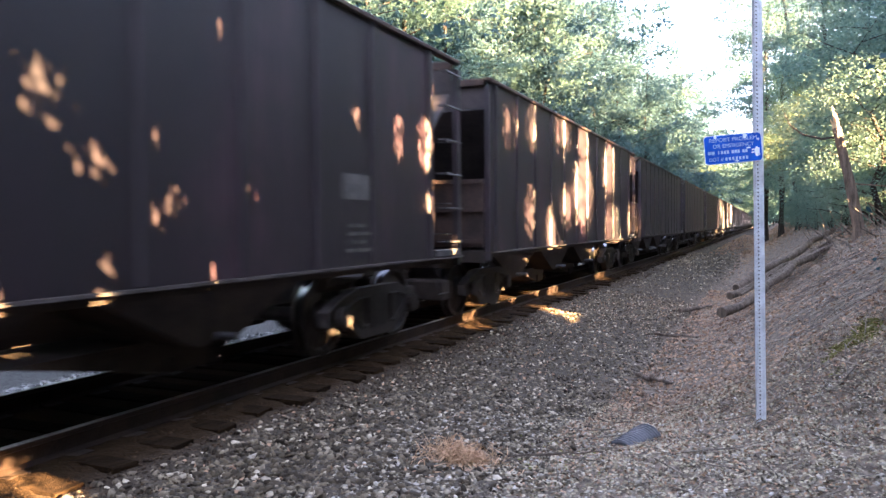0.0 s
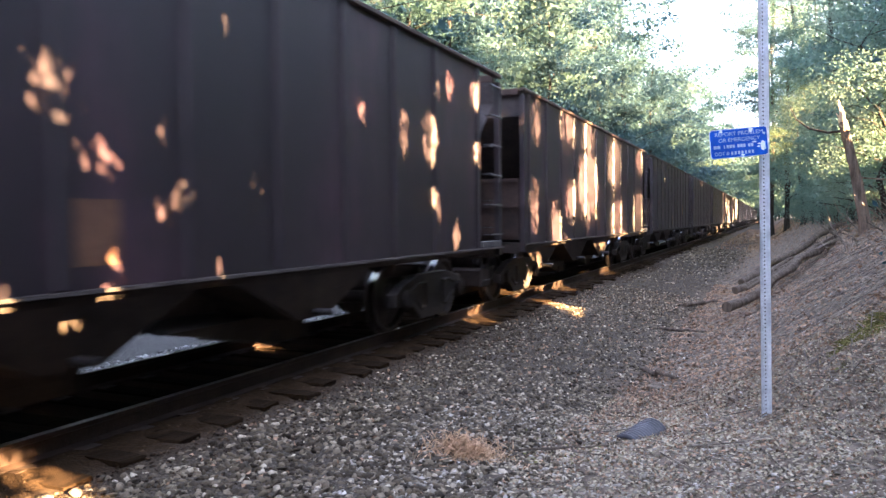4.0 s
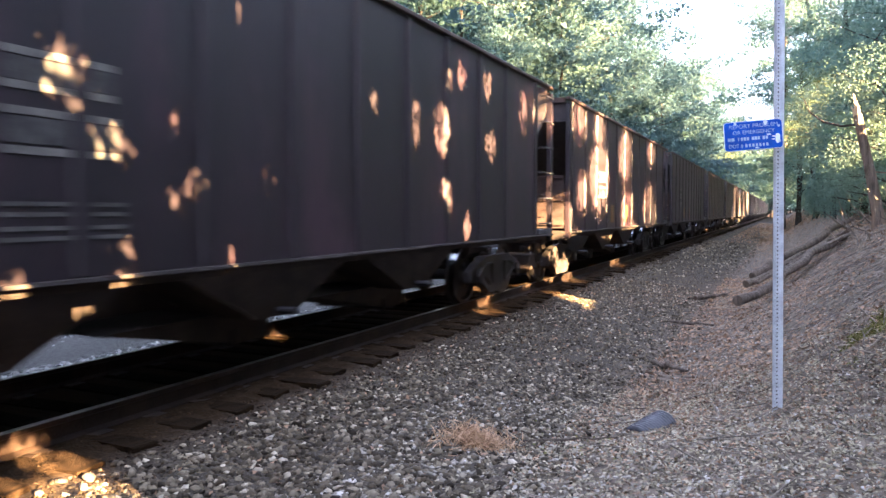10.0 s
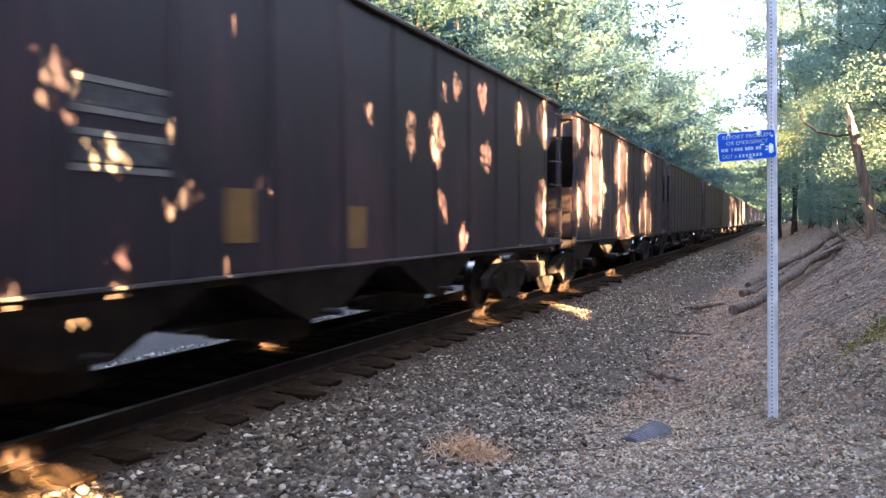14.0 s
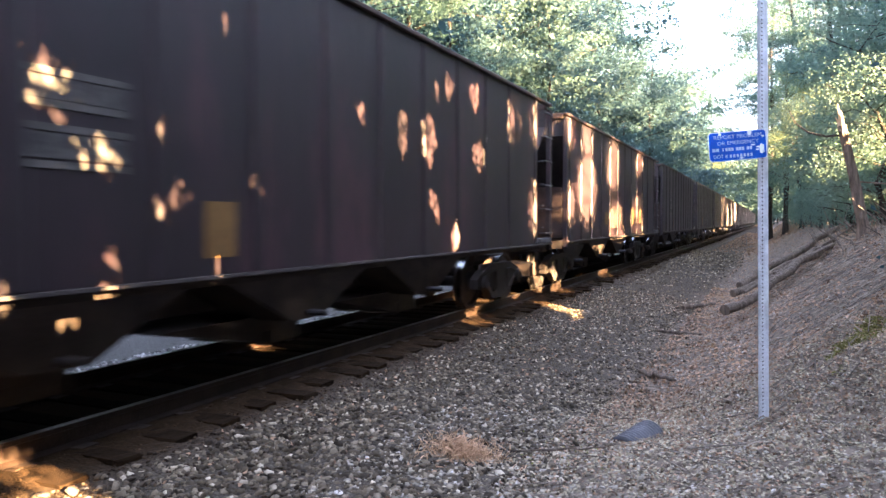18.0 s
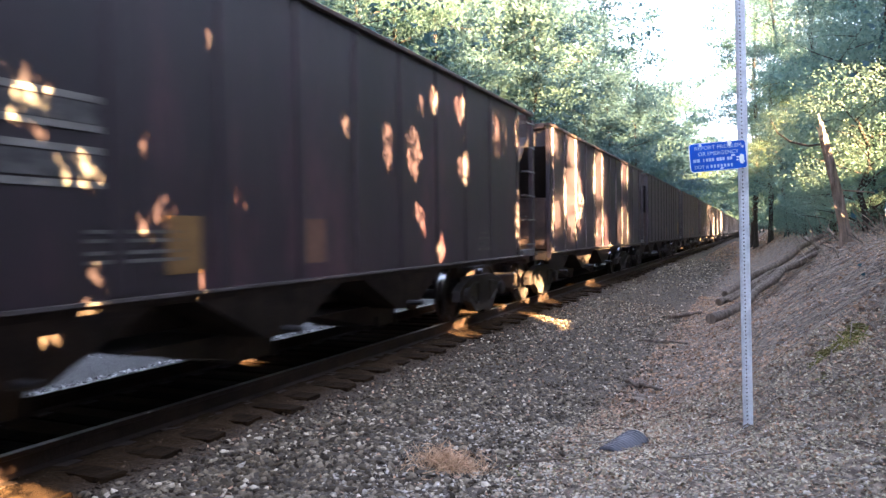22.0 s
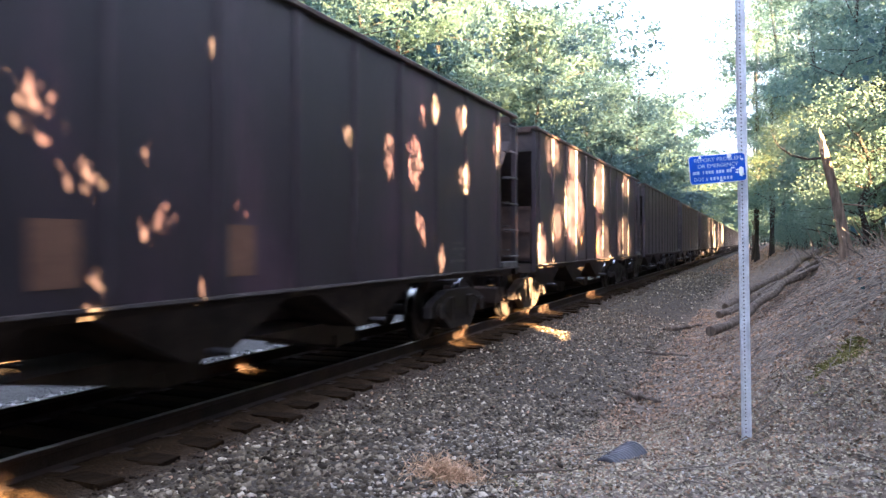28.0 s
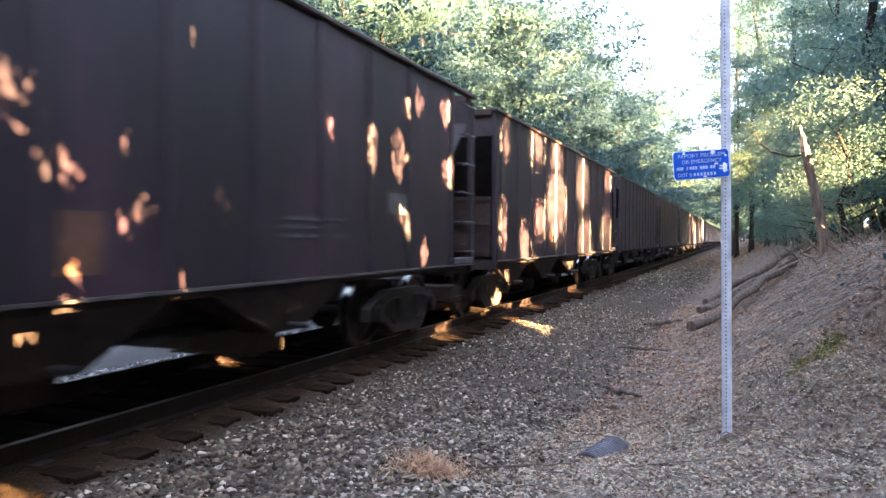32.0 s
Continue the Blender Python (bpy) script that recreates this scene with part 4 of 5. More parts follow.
# ---- culvert pipe, logs, snag, brush ----
def build_pipe():
    bm = bmesh.new()
    n, r0 = 28, 0.125
    prof, y = [], 0.0
    for i in range(52):
        r = r0 + (0.014 if i % 4 in (1, 2) else 0.0)
        prof.append((i * 0.0085, r))
    prof = [(p[0], p[1]) for p in prof] + [(prof[-1][0], r0 - 0.02), (0.0, r0 - 0.02)]
    rings = [[bm.verts.new((math.cos(2 * math.pi * k / n) * r, y, math.sin(2 * math.pi * k / n) * r)) for k in range(n)] for y, r in prof]
    for a, b in zip(rings, rings[1:] + rings[:1]):
        for k in range(n):
            j = (k + 1) % n
            bm.faces.new((a[k], a[j], b[j], b[k]))
    bmesh.ops.recalc_face_normals(bm, faces=bm.faces)
    ob = part("culvert_pipe", bm, M_PIPE)
    ob.matrix_basis = pose(-1.01, 5.97, -0.335, 6, 0, -20)
    tagged(ob, "dark corrugated plastic culvert pipe half buried in gravel", "culvert pipe")


build_pipe()


def crooked(rng, a, b, n, wob):
    a, b = np.array(a, float), np.array(b, float)
    return [tuple(a + (b - a) * t + (rng.normal(0, wob, 3) if 0 < i < n else 0)) for i, t in ((i, i / n) for i in range(n + 1))]


def build_logs():
    rng = np.random.default_rng(21)
    for name, a, b, r0, r1, lab in (
            ("fallen_log", (-0.66, 13.4, 0.0), (1.32, 18.2, 0.95), 0.085, 0.055, "grey weathered fallen log leaning on the bank"),
            ("fallen_log", (-0.62, 15.4, 0.10), (1.30, 18.9, 1.05), 0.06, 0.045, "grey weathered fallen log leaning on the bank"),
            ("fallen_log", (-0.55, 16.6, 0.16), (1.50, 20.6, 1.30), 0.08, 0.06, "grey weathered fallen log leaning on the bank"),
            ("fallen_branch", (-0.4, 14.6, 0.2), (1.1, 17.4, 0.95), 0.03, 0.018, "thin dead branch across the fallen logs"),
            ("fallen_branch", (0.1, 16.0, 0.45), (1.7, 19.4, 1.35), 0.04, 0.02, "thin dead branch across the fallen logs"),
            ("fallen_branch", (-1.75, 13.6, -0.42), (-1.0, 13.1, -0.38), 0.03, 0.015, "dead fallen branch lying in the ditch"),
            ("fallen_branch", (-1.5, 9.9, -0.44), (-1.0, 9.4, -0.42), 0.035, 0.02, "dead fallen branch lying in the ditch"),
            ("fallen_branch", (-1.7, 17.2, -0.40), (-1.1, 17.9, -0.36), 0.05, 0.03, "dead fallen branch lying in the ditch"),
            ("fallen_branch", (-1.72, 5.32, -0.22), (-1.08, 5.62, -0.20), 0.010, 0.006, "thin dead stick on the gravel")):
        a = (a[0], a[1], max(a[2], ground_z(a[0], a[1]) + r0 * 0.6))
        b = (b[0], b[1], max(b[2], ground_z(b[0], b[1]) + r1 * 0.6))
        path = crooked(rng, a, b, 8, r0 * 0.5)
        bm = tube(bmesh.new(), path, [r0 + (r1 - r0) * i / 8 + rng.normal(0, r0 * 0.13) for i in range(9)], 12)
        tagged(part(name, bm, M_LOG), lab, "log" if "log" in name else "branch", "fallen wood on the bank")
    # broken standing trunk, leaning back towards the ditch
    snag = new("broken_tree")
    snag.matrix_basis = pose(1.62, 16.3, 0.9)
    tagged(snag, "broken dead tree trunk with a pale splintered top", "tree")
    bm = tube(bmesh.new(), [(0.02, 0, -0.5), (-0.03, -0.05, 0.5), (-0.17, -0.12, 1.2), (-0.30, -0.22, 1.8), (-0.42, -0.33, 2.32)], [0.15, 0.105, 0.088, 0.075, 0.06], 12)
    for v in bm.verts:
        v.co += Vector(rng.normal(0, 0.012, 3))
    part("trunk", bm, M_SNAG, snag)
    for dx, dy, h, r in ((-0.02, 0, 0.40, 0.035), (0.03, 0.01, 0.20, 0.035), (-0.04, 0.03, 0.16, 0.03), (0.02, -0.035, 0.27, 0.025)):
        bm = tube(bmesh.new(), [(-0.41 + dx, -0.32 + dy, 2.22), (-0.44 + dx, -0.34 + dy, 2.32 + h * 0.5), (-0.47 + dx * 1.6, -0.36 + dy, 2.32 + h)], [r, r * 0.8, 0.006], 5)
        part("splinter", bm, M_SPLIT, snag, "pale fresh splintered wood")
    bm = tube(bmesh.new(), [(-0.2, -0.14, 1.3), (0.25, -0.2, 1.25), (0.5, -0.2, 1.22)], [0.02, 0.014, 0.008], 6)
    part("branch_stub", bm, M_SNAG, snag)
    bm = tube(bmesh.new(), [(-0.40, -0.30, 2.15), (-0.66, -0.05, 2.16), (-0.95, 0.25, 2.28), (-1.18, 0.50, 2.50), (-1.30, 0.66, 2.80)], [0.026, 0.024, 0.020, 0.014, 0.006], 6)
    part("dead_limb", bm, M_BARK, snag, "bare curved dead limb")


build_logs()


def build_brush():
    rng = np.random.default_rng(31)
    # upturned roots and dead sticks at the foot of the broken tree
    bm = bmesh.new()
    for _ in range(90):
        x, y = rng.uniform(1.05, 3.0), rng.uniform(14, 22)
        z = ground_z(x, y)
        a = rng.uniform(0, 6.28)
        ln = rng.uniform(0.3, 1.3)
        e = (x + math.cos(a) * ln * 0.6, y + math.sin(a) * ln * 0.6, z + ln * rng.uniform(0.1, 0.75))
        tube(bm, crooked(rng, (x, y, z - 0.05), e, 3, 0.04), [0.016, 0.012, 0.009, 0.004], 5)
    tagged(part("dead_brush", bm, M_TWIG), "tangle of dead sticks and roots on the bank", "brush", kind="stuff")
    at = []
    n = 1500
    c = np.array([-2.06, 5.25])
    r = np.abs(rng.normal(0, 0.11, n))
    a = rng.uniform(0, 6.28, n)
    at = np.stack([c[0] + r * np.cos(a) * 1.6, c[1] + r * np.sin(a), np.zeros(n)], 1)
    at[:, 2] = gz(at[:, 0], at[:, 1]) + np.abs(rng.normal(0.0, 0.06, n))
    tagged(part("dry_grass_tuft", leaves("dry_grass_tuft", at, 0.10, rng, 2.0, LONG), M_DRY), "reddish dry grass tuft on the gravel", "dry grass", kind="stuff")
    for k, (x, y, s) in enumerate(((-0.72, 4.95, 0.05), (-3.30, 5.28, 0.08), (-3.93, 3.42, 0.085), (-4.02, 3.3, 0.06), (-3.45, 4.6, 0.06), (-1.42, 5.6, 0.055), (-0.2, 6.2, 0.06))):
        me = stones("loose_rock", np.zeros((1, 3)), np.array([s]), rng, 0.7)
        ob = part("loose_rock", me, M_GRAVEL if k not in (1, 2, 3) else M_LOG)
        ob.matrix_basis = pose(x, y, ground_z(x, y) + s * 0.25)
        tagged(ob, "tan loose rock lying on the ballast", "rock", "loose rocks")


build_brush()

# ---- woods ----
# Holes cut in the added, unseen foliage, one for each wanted sun patch: (y, z, half-width, half-height) where each beam
# meets the plane of the train's side.
BEAMS_NEAR = [(3.17, 2.44, 0.018, 0.024), (3.26, 2.43, 0.026, 0.018), (3.34, 2.33, 0.030, 0.032), (3.20, 2.33, 0.012, 0.016), (3.15, 2.20, 0.020, 0.018), (3.31, 2.13, 0.046, 0.038), (3.44, 2.12, 0.020, 0.024), (3.45, 1.90, 0.022, 0.036), (3.60, 1.95, 0.046, 0.034), (3.68, 1.85, 0.036, 0.030), (4.17, 1.55, 0.037, 0.072), (4.31, 1.67, 0.082, 0.052),
              (4.15, 2.12, 0.017, 0.032), (4.69, 1.13, 0.032, 0.057), (5.21, 1.80, 0.027, 0.052), (4.80, 2.99, 0.022, 0.027), (3.70, 1.28, 0.032, 0.062), (2.88, 1.06, 0.062, 0.042), (3.65, 1.01, 0.062, 0.072), (6.98, 2.61, 0.032, 0.062),
              (7.95, 2.52, 0.112, 0.252), (8.69, 2.49, 0.182, 0.312), (9.32, 3.25, 0.142, 0.122), (8.95, 3.1, 0.092, 0.112), (10.26, 3.25, 0.192, 0.172), (10.41, 2.42, 0.232, 0.172), (8.8, 1.75, 0.112, 0.072), (9.04, 1.56, 0.182, 0.132), (9.53, 1.26, 0.112, 0.142)]
BEAMS_FAR = [(17.6, 2.23, 0.91, 0.69), (15.68, 3.35, 0.48, 0.23), (14.73, 1.32, 0.26, 0.28), (17.6, 3.35, 0.45, 0.28), (20.8, 2.93, 0.80, 0.58), (21.1, 1.47, 0.80, 0.49), (25.07, 1.6, 1.33, 0.57),
             (25.1, 3.32, 0.69, 0.28), (12.1, 3.11, 0.12, 0.14), (13.3, 1.72, 0.10, 0.20), (13.4, 3.2, 0.15, 0.14), (70.5, 2.2, 1.1, 1.6), (75.0, 2.9, 1.6, 0.9), (79.5, 1.7, 1.4, 1.2), (88.0, 2.4, 1.8, 1.7), (97.0, 2.9, 2.4, 1.3), (16.0, 1.85, 0.3, 0.25), (48.2, 5.25, 1.8, 1.35)]
# The same for light that passes lower down, onto trucks, rails and ballast.
BEAMS_LOW = [(7.40, 0.51, 0.13, 0.08), (12.01, 0.11, 0.3, 0.08), (17.48, 0.12, 0.4, 0.1), (23.02, 0.13, 0.6, 0.1), (3.22, 0.07, 0.12, 0.08), (3.35, -0.09, 0.15, 0.06), (3.08, -0.14, 0.20, 0.07), (14.3, 0.39, 0.29, 0.11), (15.31, 0.72, 0.3, 0.2),
             (15.95, 0.41, 0.5, 0.15), (21.85, 1.01, 0.6, 0.16), (15.0, -0.15, 0.4, 0.07), (14.84, -0.32, 0.4, 0.09), (14.19, -0.53, 0.22, 0.04), (3.44, -0.17, 0.08, 0.03), (3.36, -0.25, 0.14, 0.03),
             (3.08, -0.16, 0.2, 0.05), (2.9, -0.08, 0.12, 0.04), (11.46, -0.02, 0.2, 0.03)]
PLANE_X = TRACK_X + 1.6


def lit(p, grow=0.10):
    """True for points that stand in a beam, or within grow of one."""
    k = (p[:, 0] - PLANE_X) / SUN.x
    y, z = p[:, 1] - k * SUN.y, p[:, 2] - k * SUN.z
    hit = np.zeros(len(p), bool)
    y, z = y + 0.05 * lumps(y, z, 9.0, 3) + 0.06 * lumps(y, z, 23.0, 8) + 0.02 * lumps(y, z, 47.0, 2), z + 0.06 * lumps(z, y, 8.0, 5) + 0.07 * lumps(z, y, 21.0, 9) + 0.02 * lumps(z, y, 43.0, 6)
    for by, bz, ry, rz in BEAMS_NEAR + BEAMS_FAR + BEAMS_LOW:
        hit |= ((y - by) / (ry + grow)) ** 2 + ((z - bz) / (rz + grow)) ** 2 < 1
    return hit


def trunk_mesh(rng, h, r, limbs, spread, start):
    bm = bmesh.new()
    path = [(0, 0, -0.4)] + [(rng.normal(0, 0.12) * i / 3, rng.normal(0, 0.12) * i / 3, h * i / 7) for i in range(1, 8)]
    tube(bm, path, [r * 1.25] + [r * (1 - 0.125 * i) for i in range(1, 8)], 10)
    tips = []
    for k in range(limbs):
        t = start + (0.96 - start) * k / max(1, limbs - 1)
        i = min(6, int(t * 7))
        base = Vector(path[i]).lerp(Vector(path[i + 1]), t * 7 - i)
        a = k * 2.4 + rng.uniform(-0.4, 0.4)
        ln = spread * (1.05 - 0.6 * max(0, t - 0.45)) * rng.uniform(0.75, 1.1)
        mid = base + Vector((math.cos(a) * ln * 0.5, math.sin(a) * ln * 0.5, ln * rng.uniform(0.12, 0.35)))
        end = base + Vector((math.cos(a) * ln, math.sin(a) * ln, ln * rng.uniform(0.1, 0.5)))
        rr = r * (0.30 - 0.18 * t)
        tube(bm, [base, mid, end], [rr, rr * 0.6, rr * 0.2], 6)
        tips += [mid, end, base.lerp(mid, 0.6), mid.lerp(end, 0.5)]
    return bm, np.array([p[:] for p in tips])


def build_tree(seed, h, spread, clumps, per, leaf, material, start=0.28, flat=1.0, puff=0.75, fill=1.0):
    rng = np.random.default_rng(seed)
    tree = new("tree")
    tagged(tree, "tall leafy deciduous tree in the wood beside the line", "tree", "trees of the wood")
    bm, tips = trunk_mesh(rng, h, 0.09 + h * 0.0045, 16, spread, start)
    part("trunk", bm, M_BARK, tree)
    c = tips[rng.integers(0, len(tips), clumps)] + rng.normal(0, puff, (clumps, 3)) * np.array([1, 1, 0.7])
    at = (c[:, None, :] + rng.normal(0, 1, (clumps, per, 3)) * np.array([0.42, 0.42, 0.22 * flat])).reshape(-1, 3)
    size = np.full(len(at), leaf)
    inner = np.arange(len(at)) % 5 == 0
    at[inner] *= np.array([0.88, 0.88, 0.985])
    size[inner] *= fill
    part("crown", leaves("crown", at, size, rng, 0.9), material, tree)
    return tree


def place_woods():
    rng = np.random.default_rng(41)
    protos = [build_tree(101, 19, 4.2, 260, 52, 0.20, M_LEAF_A, 0.22, fill=2.1), build_tree(102, 17, 3.8, 250, 52, 0.20, M_LEAF_B, 0.2, fill=2.1), build_tree(103, 21, 4.6, 270, 52, 0.205, M_LEAF_A, 0.28, fill=2.1)]
    coarse = [build_tree(111, 19, 4.2, 230, 18, 0.38, M_LEAF_A, 0.15, fill=1.9), build_tree(112, 17, 3.8, 220, 18, 0.38, M_LEAF_B, 0.12, fill=1.9), build_tree(113, 21, 4.6, 240, 18, 0.40, M_LEAF_A, 0.2, fill=1.9)]
    hem = build_tree(104, 20, 3.6, 360, 120, 0.115, M_NEEDLE, 0.10, 0.35, 0.6)
    tagged(hem, "dark drooping hemlock on the bank", "tree", "trees of the wood")
    bank = [build_tree(121, 19, 4.2, 270, 130, 0.10, M_LEAF_C, 0.12), build_tree(122, 17, 3.8, 250, 130, 0.10, M_LEAF_C, 0.10)]
    shrub = build_tree(105, 4.2, 1.5, 80, 100, 0.075, M_LEAF_C, 0.1, 0.9, 0.35)
    tagged(shrub, "leafy understorey sapling on the bank", "sapling", "saplings of the wood")
    thin = build_tree(108, 4.2, 1.5, 60, 18, 0.22, M_LEAF_C, 0.1, 0.9, 0.35)
    tagged(thin, "leafy understorey sapling in the distance", "sapling", "saplings of the wood")
    sunlit = build_tree(107, 9.0, 1.9, 110, 190, 0.075, M_LEAF_Y, 0.35, 1.0, 0.5)
    sunlit.matrix_basis = pose(1.5, 46, ground_z(1.5, 46) - 0.1, 0, 0, 40)
    tagged(sunlit, "young sunlit tree with yellow-green leaves on the bank", "tree", "trees of the wood")
    q = copy_thing(sunlit, pose(-9.2, 140, ground_z(-9.2, 140) - 0.1, 0, 0, 75))
    q.scale = (1.7, 1.7, 1.5)
    tall = build_tree(131, 19, 3.0, 70, 90, 0.10, M_NEEDLE, 0.55)
    tall.matrix_basis = pose(3.62, 28, ground_z(3.62, 28) - 0.1, 0, 2, 20)
    tall.scale = (1.3, 1.3, 1.0)
    tagged(tall, "tall tree with a bare dark trunk on the bank", "tree", "trees of the wood")
    spots = []
    # the wood beyond the train
    y = 2.0
    while y < 230:
        for row in range(3 if y < 120 else 2):
            x = -14.6 - row * 5.5 + rng.uniform(-1.6, 1.6) - (1.0 if y < 40 else -0.8)
            kind = int(rng.integers(0, 3))
            spots.append((kind, x, y + rng.uniform(-1.5, 1.5), rng.uniform(0.82, 1.12)))
        y += 4.6 if y < 60 else 7.5
    # the wood on the bank
    for kind, x, yy, s in ((3, 4.3, 27, 0.95), (1, 3.6, 34, 0.9), (3, 5.6, 38, 1.05), (0, 4.2, 40, 0.9), (1, 8.5, 50, 0.9), (3, 3.2, 52, 1.0), (0, 6.2, 57, 1.0), (1, 2.8, 63, 0.95), (2, 6.0, 69, 1.0), (0, 2.6, 76, 1.0), (1, 7.5, 82, 1.0), (2, 4.2, 90, 0.95), (0, 8, 98, 1.0), (1, 4.2, 106, 1.0), (2, 6, 116, 1.0), (0, 3.8, 127, 1.0), (1, 5, 140, 1.0), (2, 3.5, 155, 1.0), (0, 3.0, 172, 1.0), (1, 1.5, 190, 1.0), (2, 0.0, 208, 1.0), (0, -3, 225, 1.0), (1, -7, 236, 1.0), (2, -11, 240, 1.0), (3, 0.9, 55, 1.15), (3, 0.0, 66, 1.3), (3, -0.3, 80, 1.4), (7, 2.6, 40, 0.8), (2, -12.6, 71, 1.12), (0, -12.0, 84, 1.12), (1, -11.6, 97, 1.2), (2, -11.2, 112, 1.12), (0, -10.6, 128, 1.15), (1, -10.0, 150, 1.15), (3, -13.0, 24.5, 0.95), (3, -12.6, 30.5, 0.9), (3, -13.4, 19.0, 0.9), (5, -10.4, 168, 1.1), (4, -10.8, 184, 1.15), (6, -9.6, 202, 1.15), (5, -8.5, 218, 1.1), (4, -5.0, 246, 1.2), (6, -1.0, 243, 1.15), (5, 0.2, 176, 0.9), (4, -0.2, 200, 1.0)):
        spots.append((kind, x, yy, s))
    for k in range(9):
        for x in (-14.5, -20.0):
            spots.append((4 + int(rng.integers(0, 3)), x + rng.uniform(-1.5, 1.5), -3 - k * 5.2, rng.uniform(0.85, 1.1)))
    for k in range(26):
        spots.append((int(rng.integers(0, 3)), rng.uniform(-26, 22), 252 + rng.uniform(0, 50), rng.uniform(0.8, 1.1)))
    kinds = protos + [hem] + coarse + bank
    fresh = set()
    for kind, x, yy, s in spots:
        if kind < 3 and 0 < x < 9 and yy < 80:
            kind = 7 + kind % 2
        elif kind < 3 and (yy > (115 if x < 0 else 72) or x < -23 or (x > 7.5 and yy > 40)):
            kind += 4
        p = kinds[kind]
        m = pose(x, yy, ground_z(x, yy) - 0.1, 0, 0, rng.uniform(0, 360))
        if kind not in fresh:
            fresh.add(kind)
            p.matrix_basis, p.scale = m, (s, s, s)
        else:
            q = copy_thing(p, m)
            q.scale = (s, s, s)
    first = {True: True, False: True}
    for x, yy, s in [(rng.uniform(2.0, 2.8) + 0.05 * k, 20 + k * 3.1 + rng.uniform(-1, 1), rng.uniform(0.7, 1.25)) for k in range(16)] + [(3.0, 24, 1.3), (2.6, 21, 0.8), (4.6, 36, 1.2)] + [(rng.uniform(2.4, 4.5), 72 + k * 9, rng.uniform(1.0, 1.7)) for k in range(18)] + [(-20 + 1.5 * k, 238 + rng.uniform(-6, 6), rng.uniform(1.6, 2.4)) for k in range(24)] + [(rng.uniform(1.5, 2.7), 21 + k * 1.6, rng.uniform(0.22, 0.5)) for k in range(26)] + [(-13.5 + rng.uniform(-1, 1), 6 + k * 7, rng.uniform(0.8, 1.5)) for k in range(26)] + [(-12.3 + rng.uniform(-0.7, 0.7), 1 + k * 1.1, rng.uniform(1.0, 1.5)) for k in range(18)]:
        m = pose(x, yy, ground_z(x, yy) - 0.05, 0, 0, rng.uniform(0, 360))
        near = yy < 60 and x > -10
        proto = shrub if near else thin
        q = proto if first[near] else copy_thing(proto, m)
        q.matrix_basis = m
        first[near] = False
        q.scale = (s, s, s)


place_woods()


def build_unseen_shade_wood():
    """Unseen trees added to the sunward side of the line, beside and behind the viewer, to keep the ground in broken
    shade.
    """
    rng = np.random.default_rng(51)
    spots = []
    for row, x in enumerate((9.0, 14.0, 20.0)):
        for k in range(17):
            spots.append((x + rng.uniform(-1.3, 1.3), -52 + k * 6.2 + (3 if row % 2 else 0) + rng.uniform(-1.2, 1.2), row))
    for x, y, row in spots:
        if x < 0.12 * y + 4.5:
            continue
        h = rng.uniform(7.7, 8.4) + row * 1.65 if y > 8 else rng.uniform(12.5, 14.5) + row * 3.0
        z0 = ground_z(x, y)
        tree = new("tree")
        tree.matrix_basis = pose(x, y, z0)
        tagged(tree, "unseen tree added on the bank to shade the line", "tree", "trees of the wood")
        bm = trunk_mesh(rng, h, 0.2, 12, 3.6, 0.12)[0]
        part("trunk", bm, M_BARK, tree)
        n = 4200 if y < 8 else 3000 if y < 18 else 1800
        at = np.stack([rng.uniform(-3.6, 3.6, n), rng.uniform(-3.9, 3.9, n), rng.uniform(0.05, h + 0.5, n)], 1)
        w = at + np.array([x, y, z0])
        over = w[:, 2] - (w[:, 0] - PLANE_X) * SUN.z / SUN.x - 5.1 - 0.4 * lumps(w[:, 1], w[:, 0], 0.9, 4)
        at = at[~lit(w, 0.5) & ((np.abs(over) > 1.4) | (y < 33))]
        part("crown", leaves("crown", at, 0.62, rng, None, LEAF * np.array([1.35, 1, 1])), M_LEAF_A, tree)


build_unseen_shade_wood()


def build_far_shade_leaves():
    """A leaf mass added farther along the bank, out of sight, to keep the sun off the far cars."""
    rng = np.random.default_rng(53)
    n = 170000
    x, y = rng.uniform(9, 24, n), rng.uniform(38, 250, n)
    x = x + 0.05 * (y - 40)
    z = rng.uniform(-1.0, 4.0, n)
    top = rng.uniform(size=n) < 0.4
    y = np.where(top, rng.uniform(12, 250, n), y)
    z = np.where(top, rng.uniform(6.5, 11.5, n), z) + 0.5 * lumps(y, x, 0.8, 3) + (x - PLANE_X) * SUN.z / SUN.x
    at = np.stack([x, y, z], 1)
    at = at[~lit(at, 0.5)]
    wood = new("far_bank_wood")
    tagged(wood, "leaf mass added along the far bank to shade the far cars", "wood", kind="stuff")
    part("foliage", leaves("foliage", at, 1.05, rng), M_LEAF_A, wood)
    bm = bmesh.new()
    for k in range(70):
        tx, ty = rng.uniform(10, 22), 38 + k * 3.0
        tx += 0.05 * (ty - 40)
        tz = ground_z(tx, ty)
        tube(bm, crooked(rng, (tx, ty, tz - 0.3), (tx + rng.normal(0, 0.4), ty, tz + rng.uniform(6, 8)), 4, 0.1), [0.2, 0.17, 0.14, 0.1, 0.04], 7)
    part("trunks", bm, M_BARK, wood)


build_far_shade_leaves()


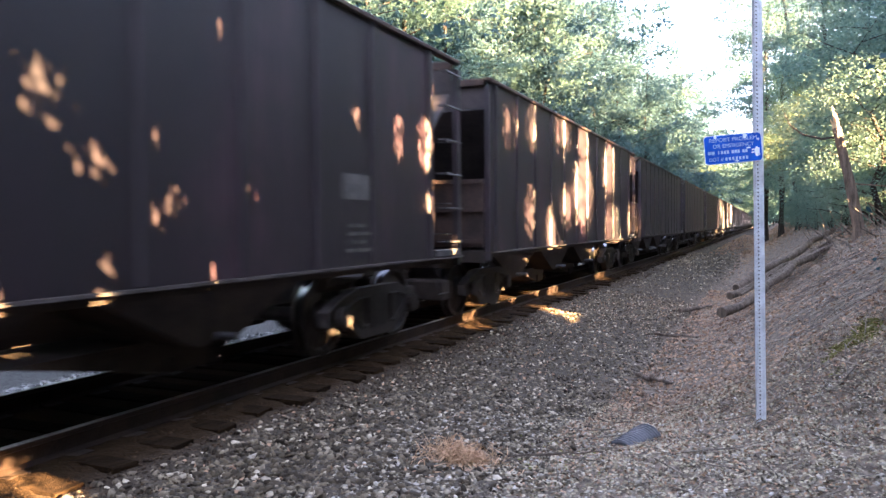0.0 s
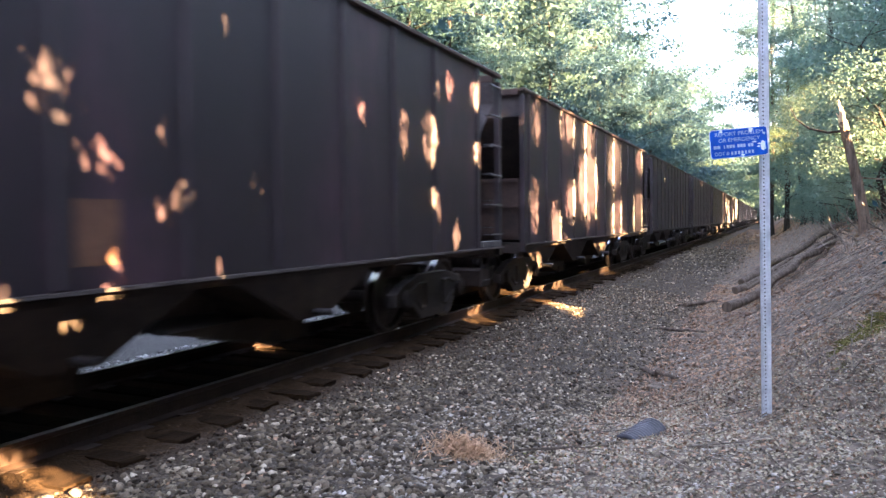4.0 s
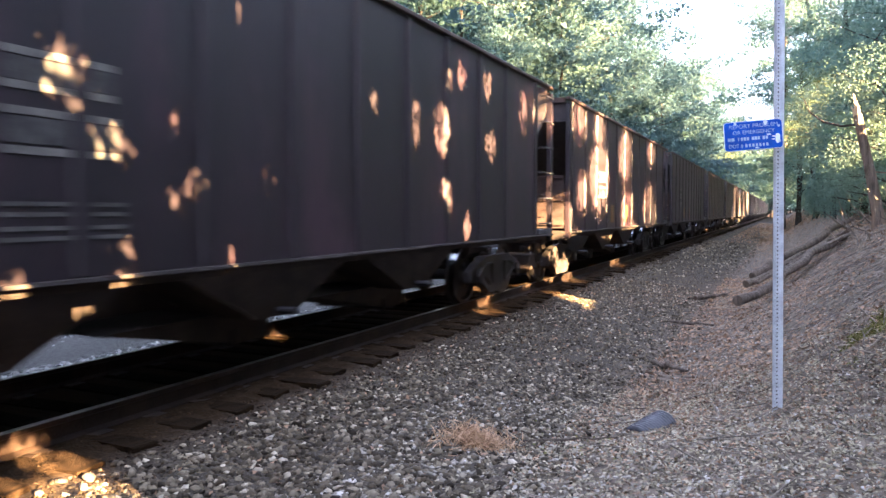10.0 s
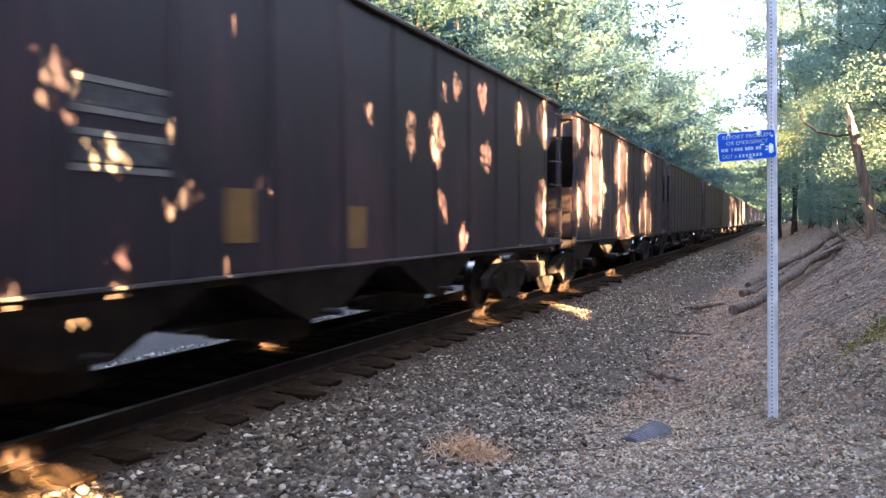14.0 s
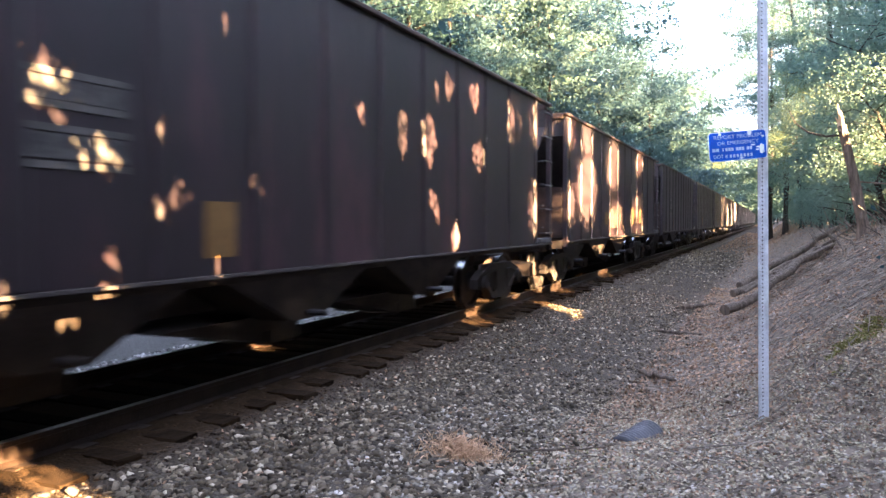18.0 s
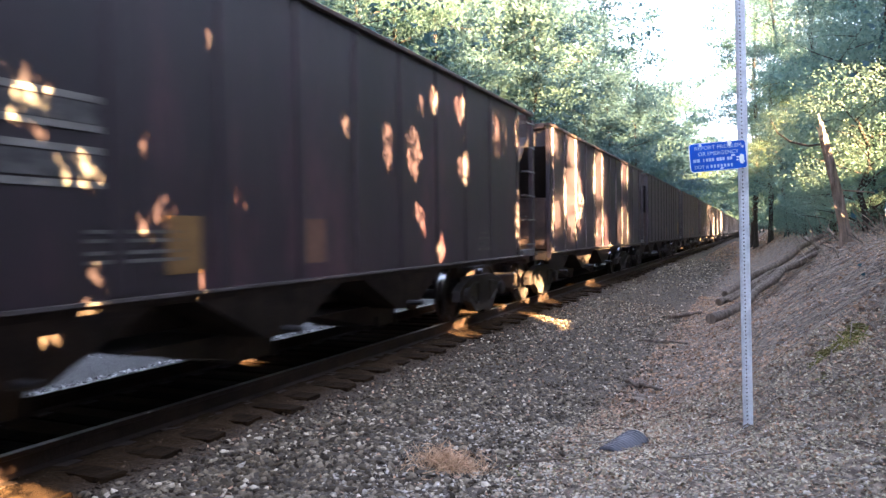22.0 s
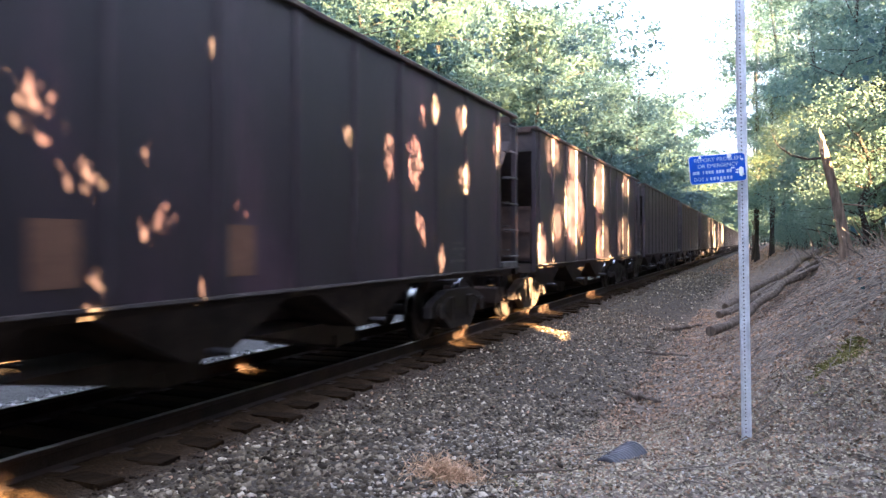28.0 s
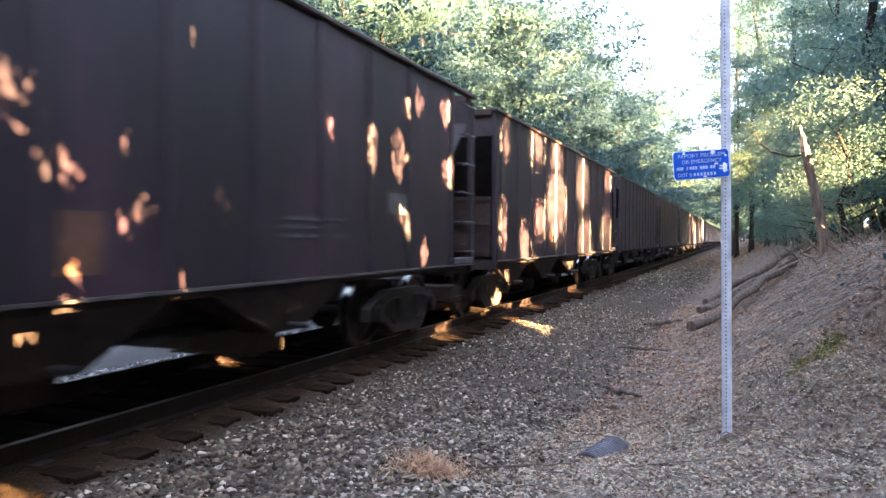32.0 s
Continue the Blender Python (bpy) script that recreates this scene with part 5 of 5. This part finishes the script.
def build_beam_screen():
    """Unseen screens of small leaves on stems, added to cut the sun into patches."""
    rng = np.random.default_rng(52)
    for x0, x1, y0, y1, z0, z1, size, share, lo, hi in ((2.4, 3.0, -3.0, 9.5, 0.6, 6.2, 0.088, 0.50, 0.0, 11.2), (4.6, 5.6, 6.0, 24.5, 1.6, 7.6, 0.13, 0.42, 11.2, 40.0)):
        n = 1000000
        at = np.stack([rng.uniform(x0, x1, n), rng.uniform(y0, y1, n), rng.uniform(z0, z1, n)], 1)
        k = (at[:, 0] - PLANE_X) / SUN.x
        ky, kz = at[:, 1] - k * SUN.y, at[:, 2] - k * SUN.z
        at, ky, kz = (a[(ky > lo) & (ky < hi)] for a in (at, ky, kz))
        near, half, core = lit(at, 0.58), (lit(at, 0.05) if lo < 5 else (lit(at, 0.34) & (kz > 1.0)) | lit(at, 0.12)), lit(at, 0.0 if lo < 5 else 0.06)
        spray = (lumps(ky, kz, 12.0, 7) > 0.62) & (lo < 5)
        luck = rng.uniform(size=len(at))
        dense = np.where(core, np.where(kz < 0.2, 0.02, 0.03) if lo < 5 else np.where(kz < 0.2, 0.03, 0.004), np.where(half, 0.07, share))
        at = at[near & (luck < np.where(spray & ~core, share, dense))]
        at = at + np.array(SUN[:]) * rng.normal(0, 0.5, len(at))[:, None]
        for j in range(7):
            a, b = y0 + (y1 - y0) * j / 7, y0 + (y1 - y0) * (j + 1) / 7
            here = at[(at[:, 1] >= a) & (at[:, 1] < b)]
            if len(here) < 50:
                continue
            xm, ym = (x0 + x1) / 2, (a + b) / 2
            base = np.array([xm, ym, ground_z(xm, ym)])
            leaf_screen = new("tall_shrub")
            leaf_screen.matrix_basis = pose(*base)
            tagged(leaf_screen, "unseen leaf screen added to shape the sun patches", "shrub", "shrubs of the wood")
            top = float(here[:, 2].max()) - base[2]
            bm = bmesh.new()
            for _ in range(4):
                tube(bm, crooked(rng, (rng.normal(0, 0.08), rng.normal(0, 0.15), -0.2), (rng.uniform(-0.3, 0.3), rng.uniform(-1.0, 1.0), top), 5, 0.05), [0.03, 0.024, 0.02, 0.015, 0.010, 0.004], 6)
            part("stems", bm, M_BARK, leaf_screen)
            part("foliage", leaves("foliage", here - base, size, rng), M_LEAF_A, leaf_screen)


build_beam_screen()


# ---- movement ----
# Where the rear of the car that stands beside the viewer is, once for each car that has gone by.
GAPS = [(0, 9.8), (1, 10.15), (2, 10.6), (3, 10.95), (6, 12.1), (8, 12.85), (10, 13.55), (12, 14.15), (14, 14.45), (17, 14.4), (20, 14.2), (22, 14.1), (24, 13.75), (26, 13.35), (28, 12.95), (30, 12.25), (32, 11.5)]


def motions():
    for k, car in CARS.items():
        walk(car, [(t, pose(TRACK_X, (k - t) * CAR_LEN + g - END_Y, 0)) for t, g in GAPS])
    ts = [g[0] for g in GAPS]
    gs = [g[1] for g in GAPS]
    turn = []
    for f in range(0, 961):
        t = f / 30
        gone = t * CAR_LEN - float(np.interp(t, ts, gs)) + gs[0]
        turn.append((t, math.degrees(gone / WHEEL_R)))
    # every wheelset turns alike: two sets of keys, one for each end of a truck
    done = {}
    for car in CARS.values():
        for o in car.children_recursive:
            if not o.name.startswith("wheelset"):
                continue
            y = round(o.matrix_local.translation.y, 2)
            if y not in done:
                walk(o, [(t, pose(0, y, WHEEL_R, a % 360)) for t, a in turn])
                done[y] = o.animation_data
            else:
                o.rotation_mode = "QUATERNION"
                o.animation_data_create()
                o.animation_data.action = done[y].action
                o.animation_data.action_slot = done[y].action_slot


motions()
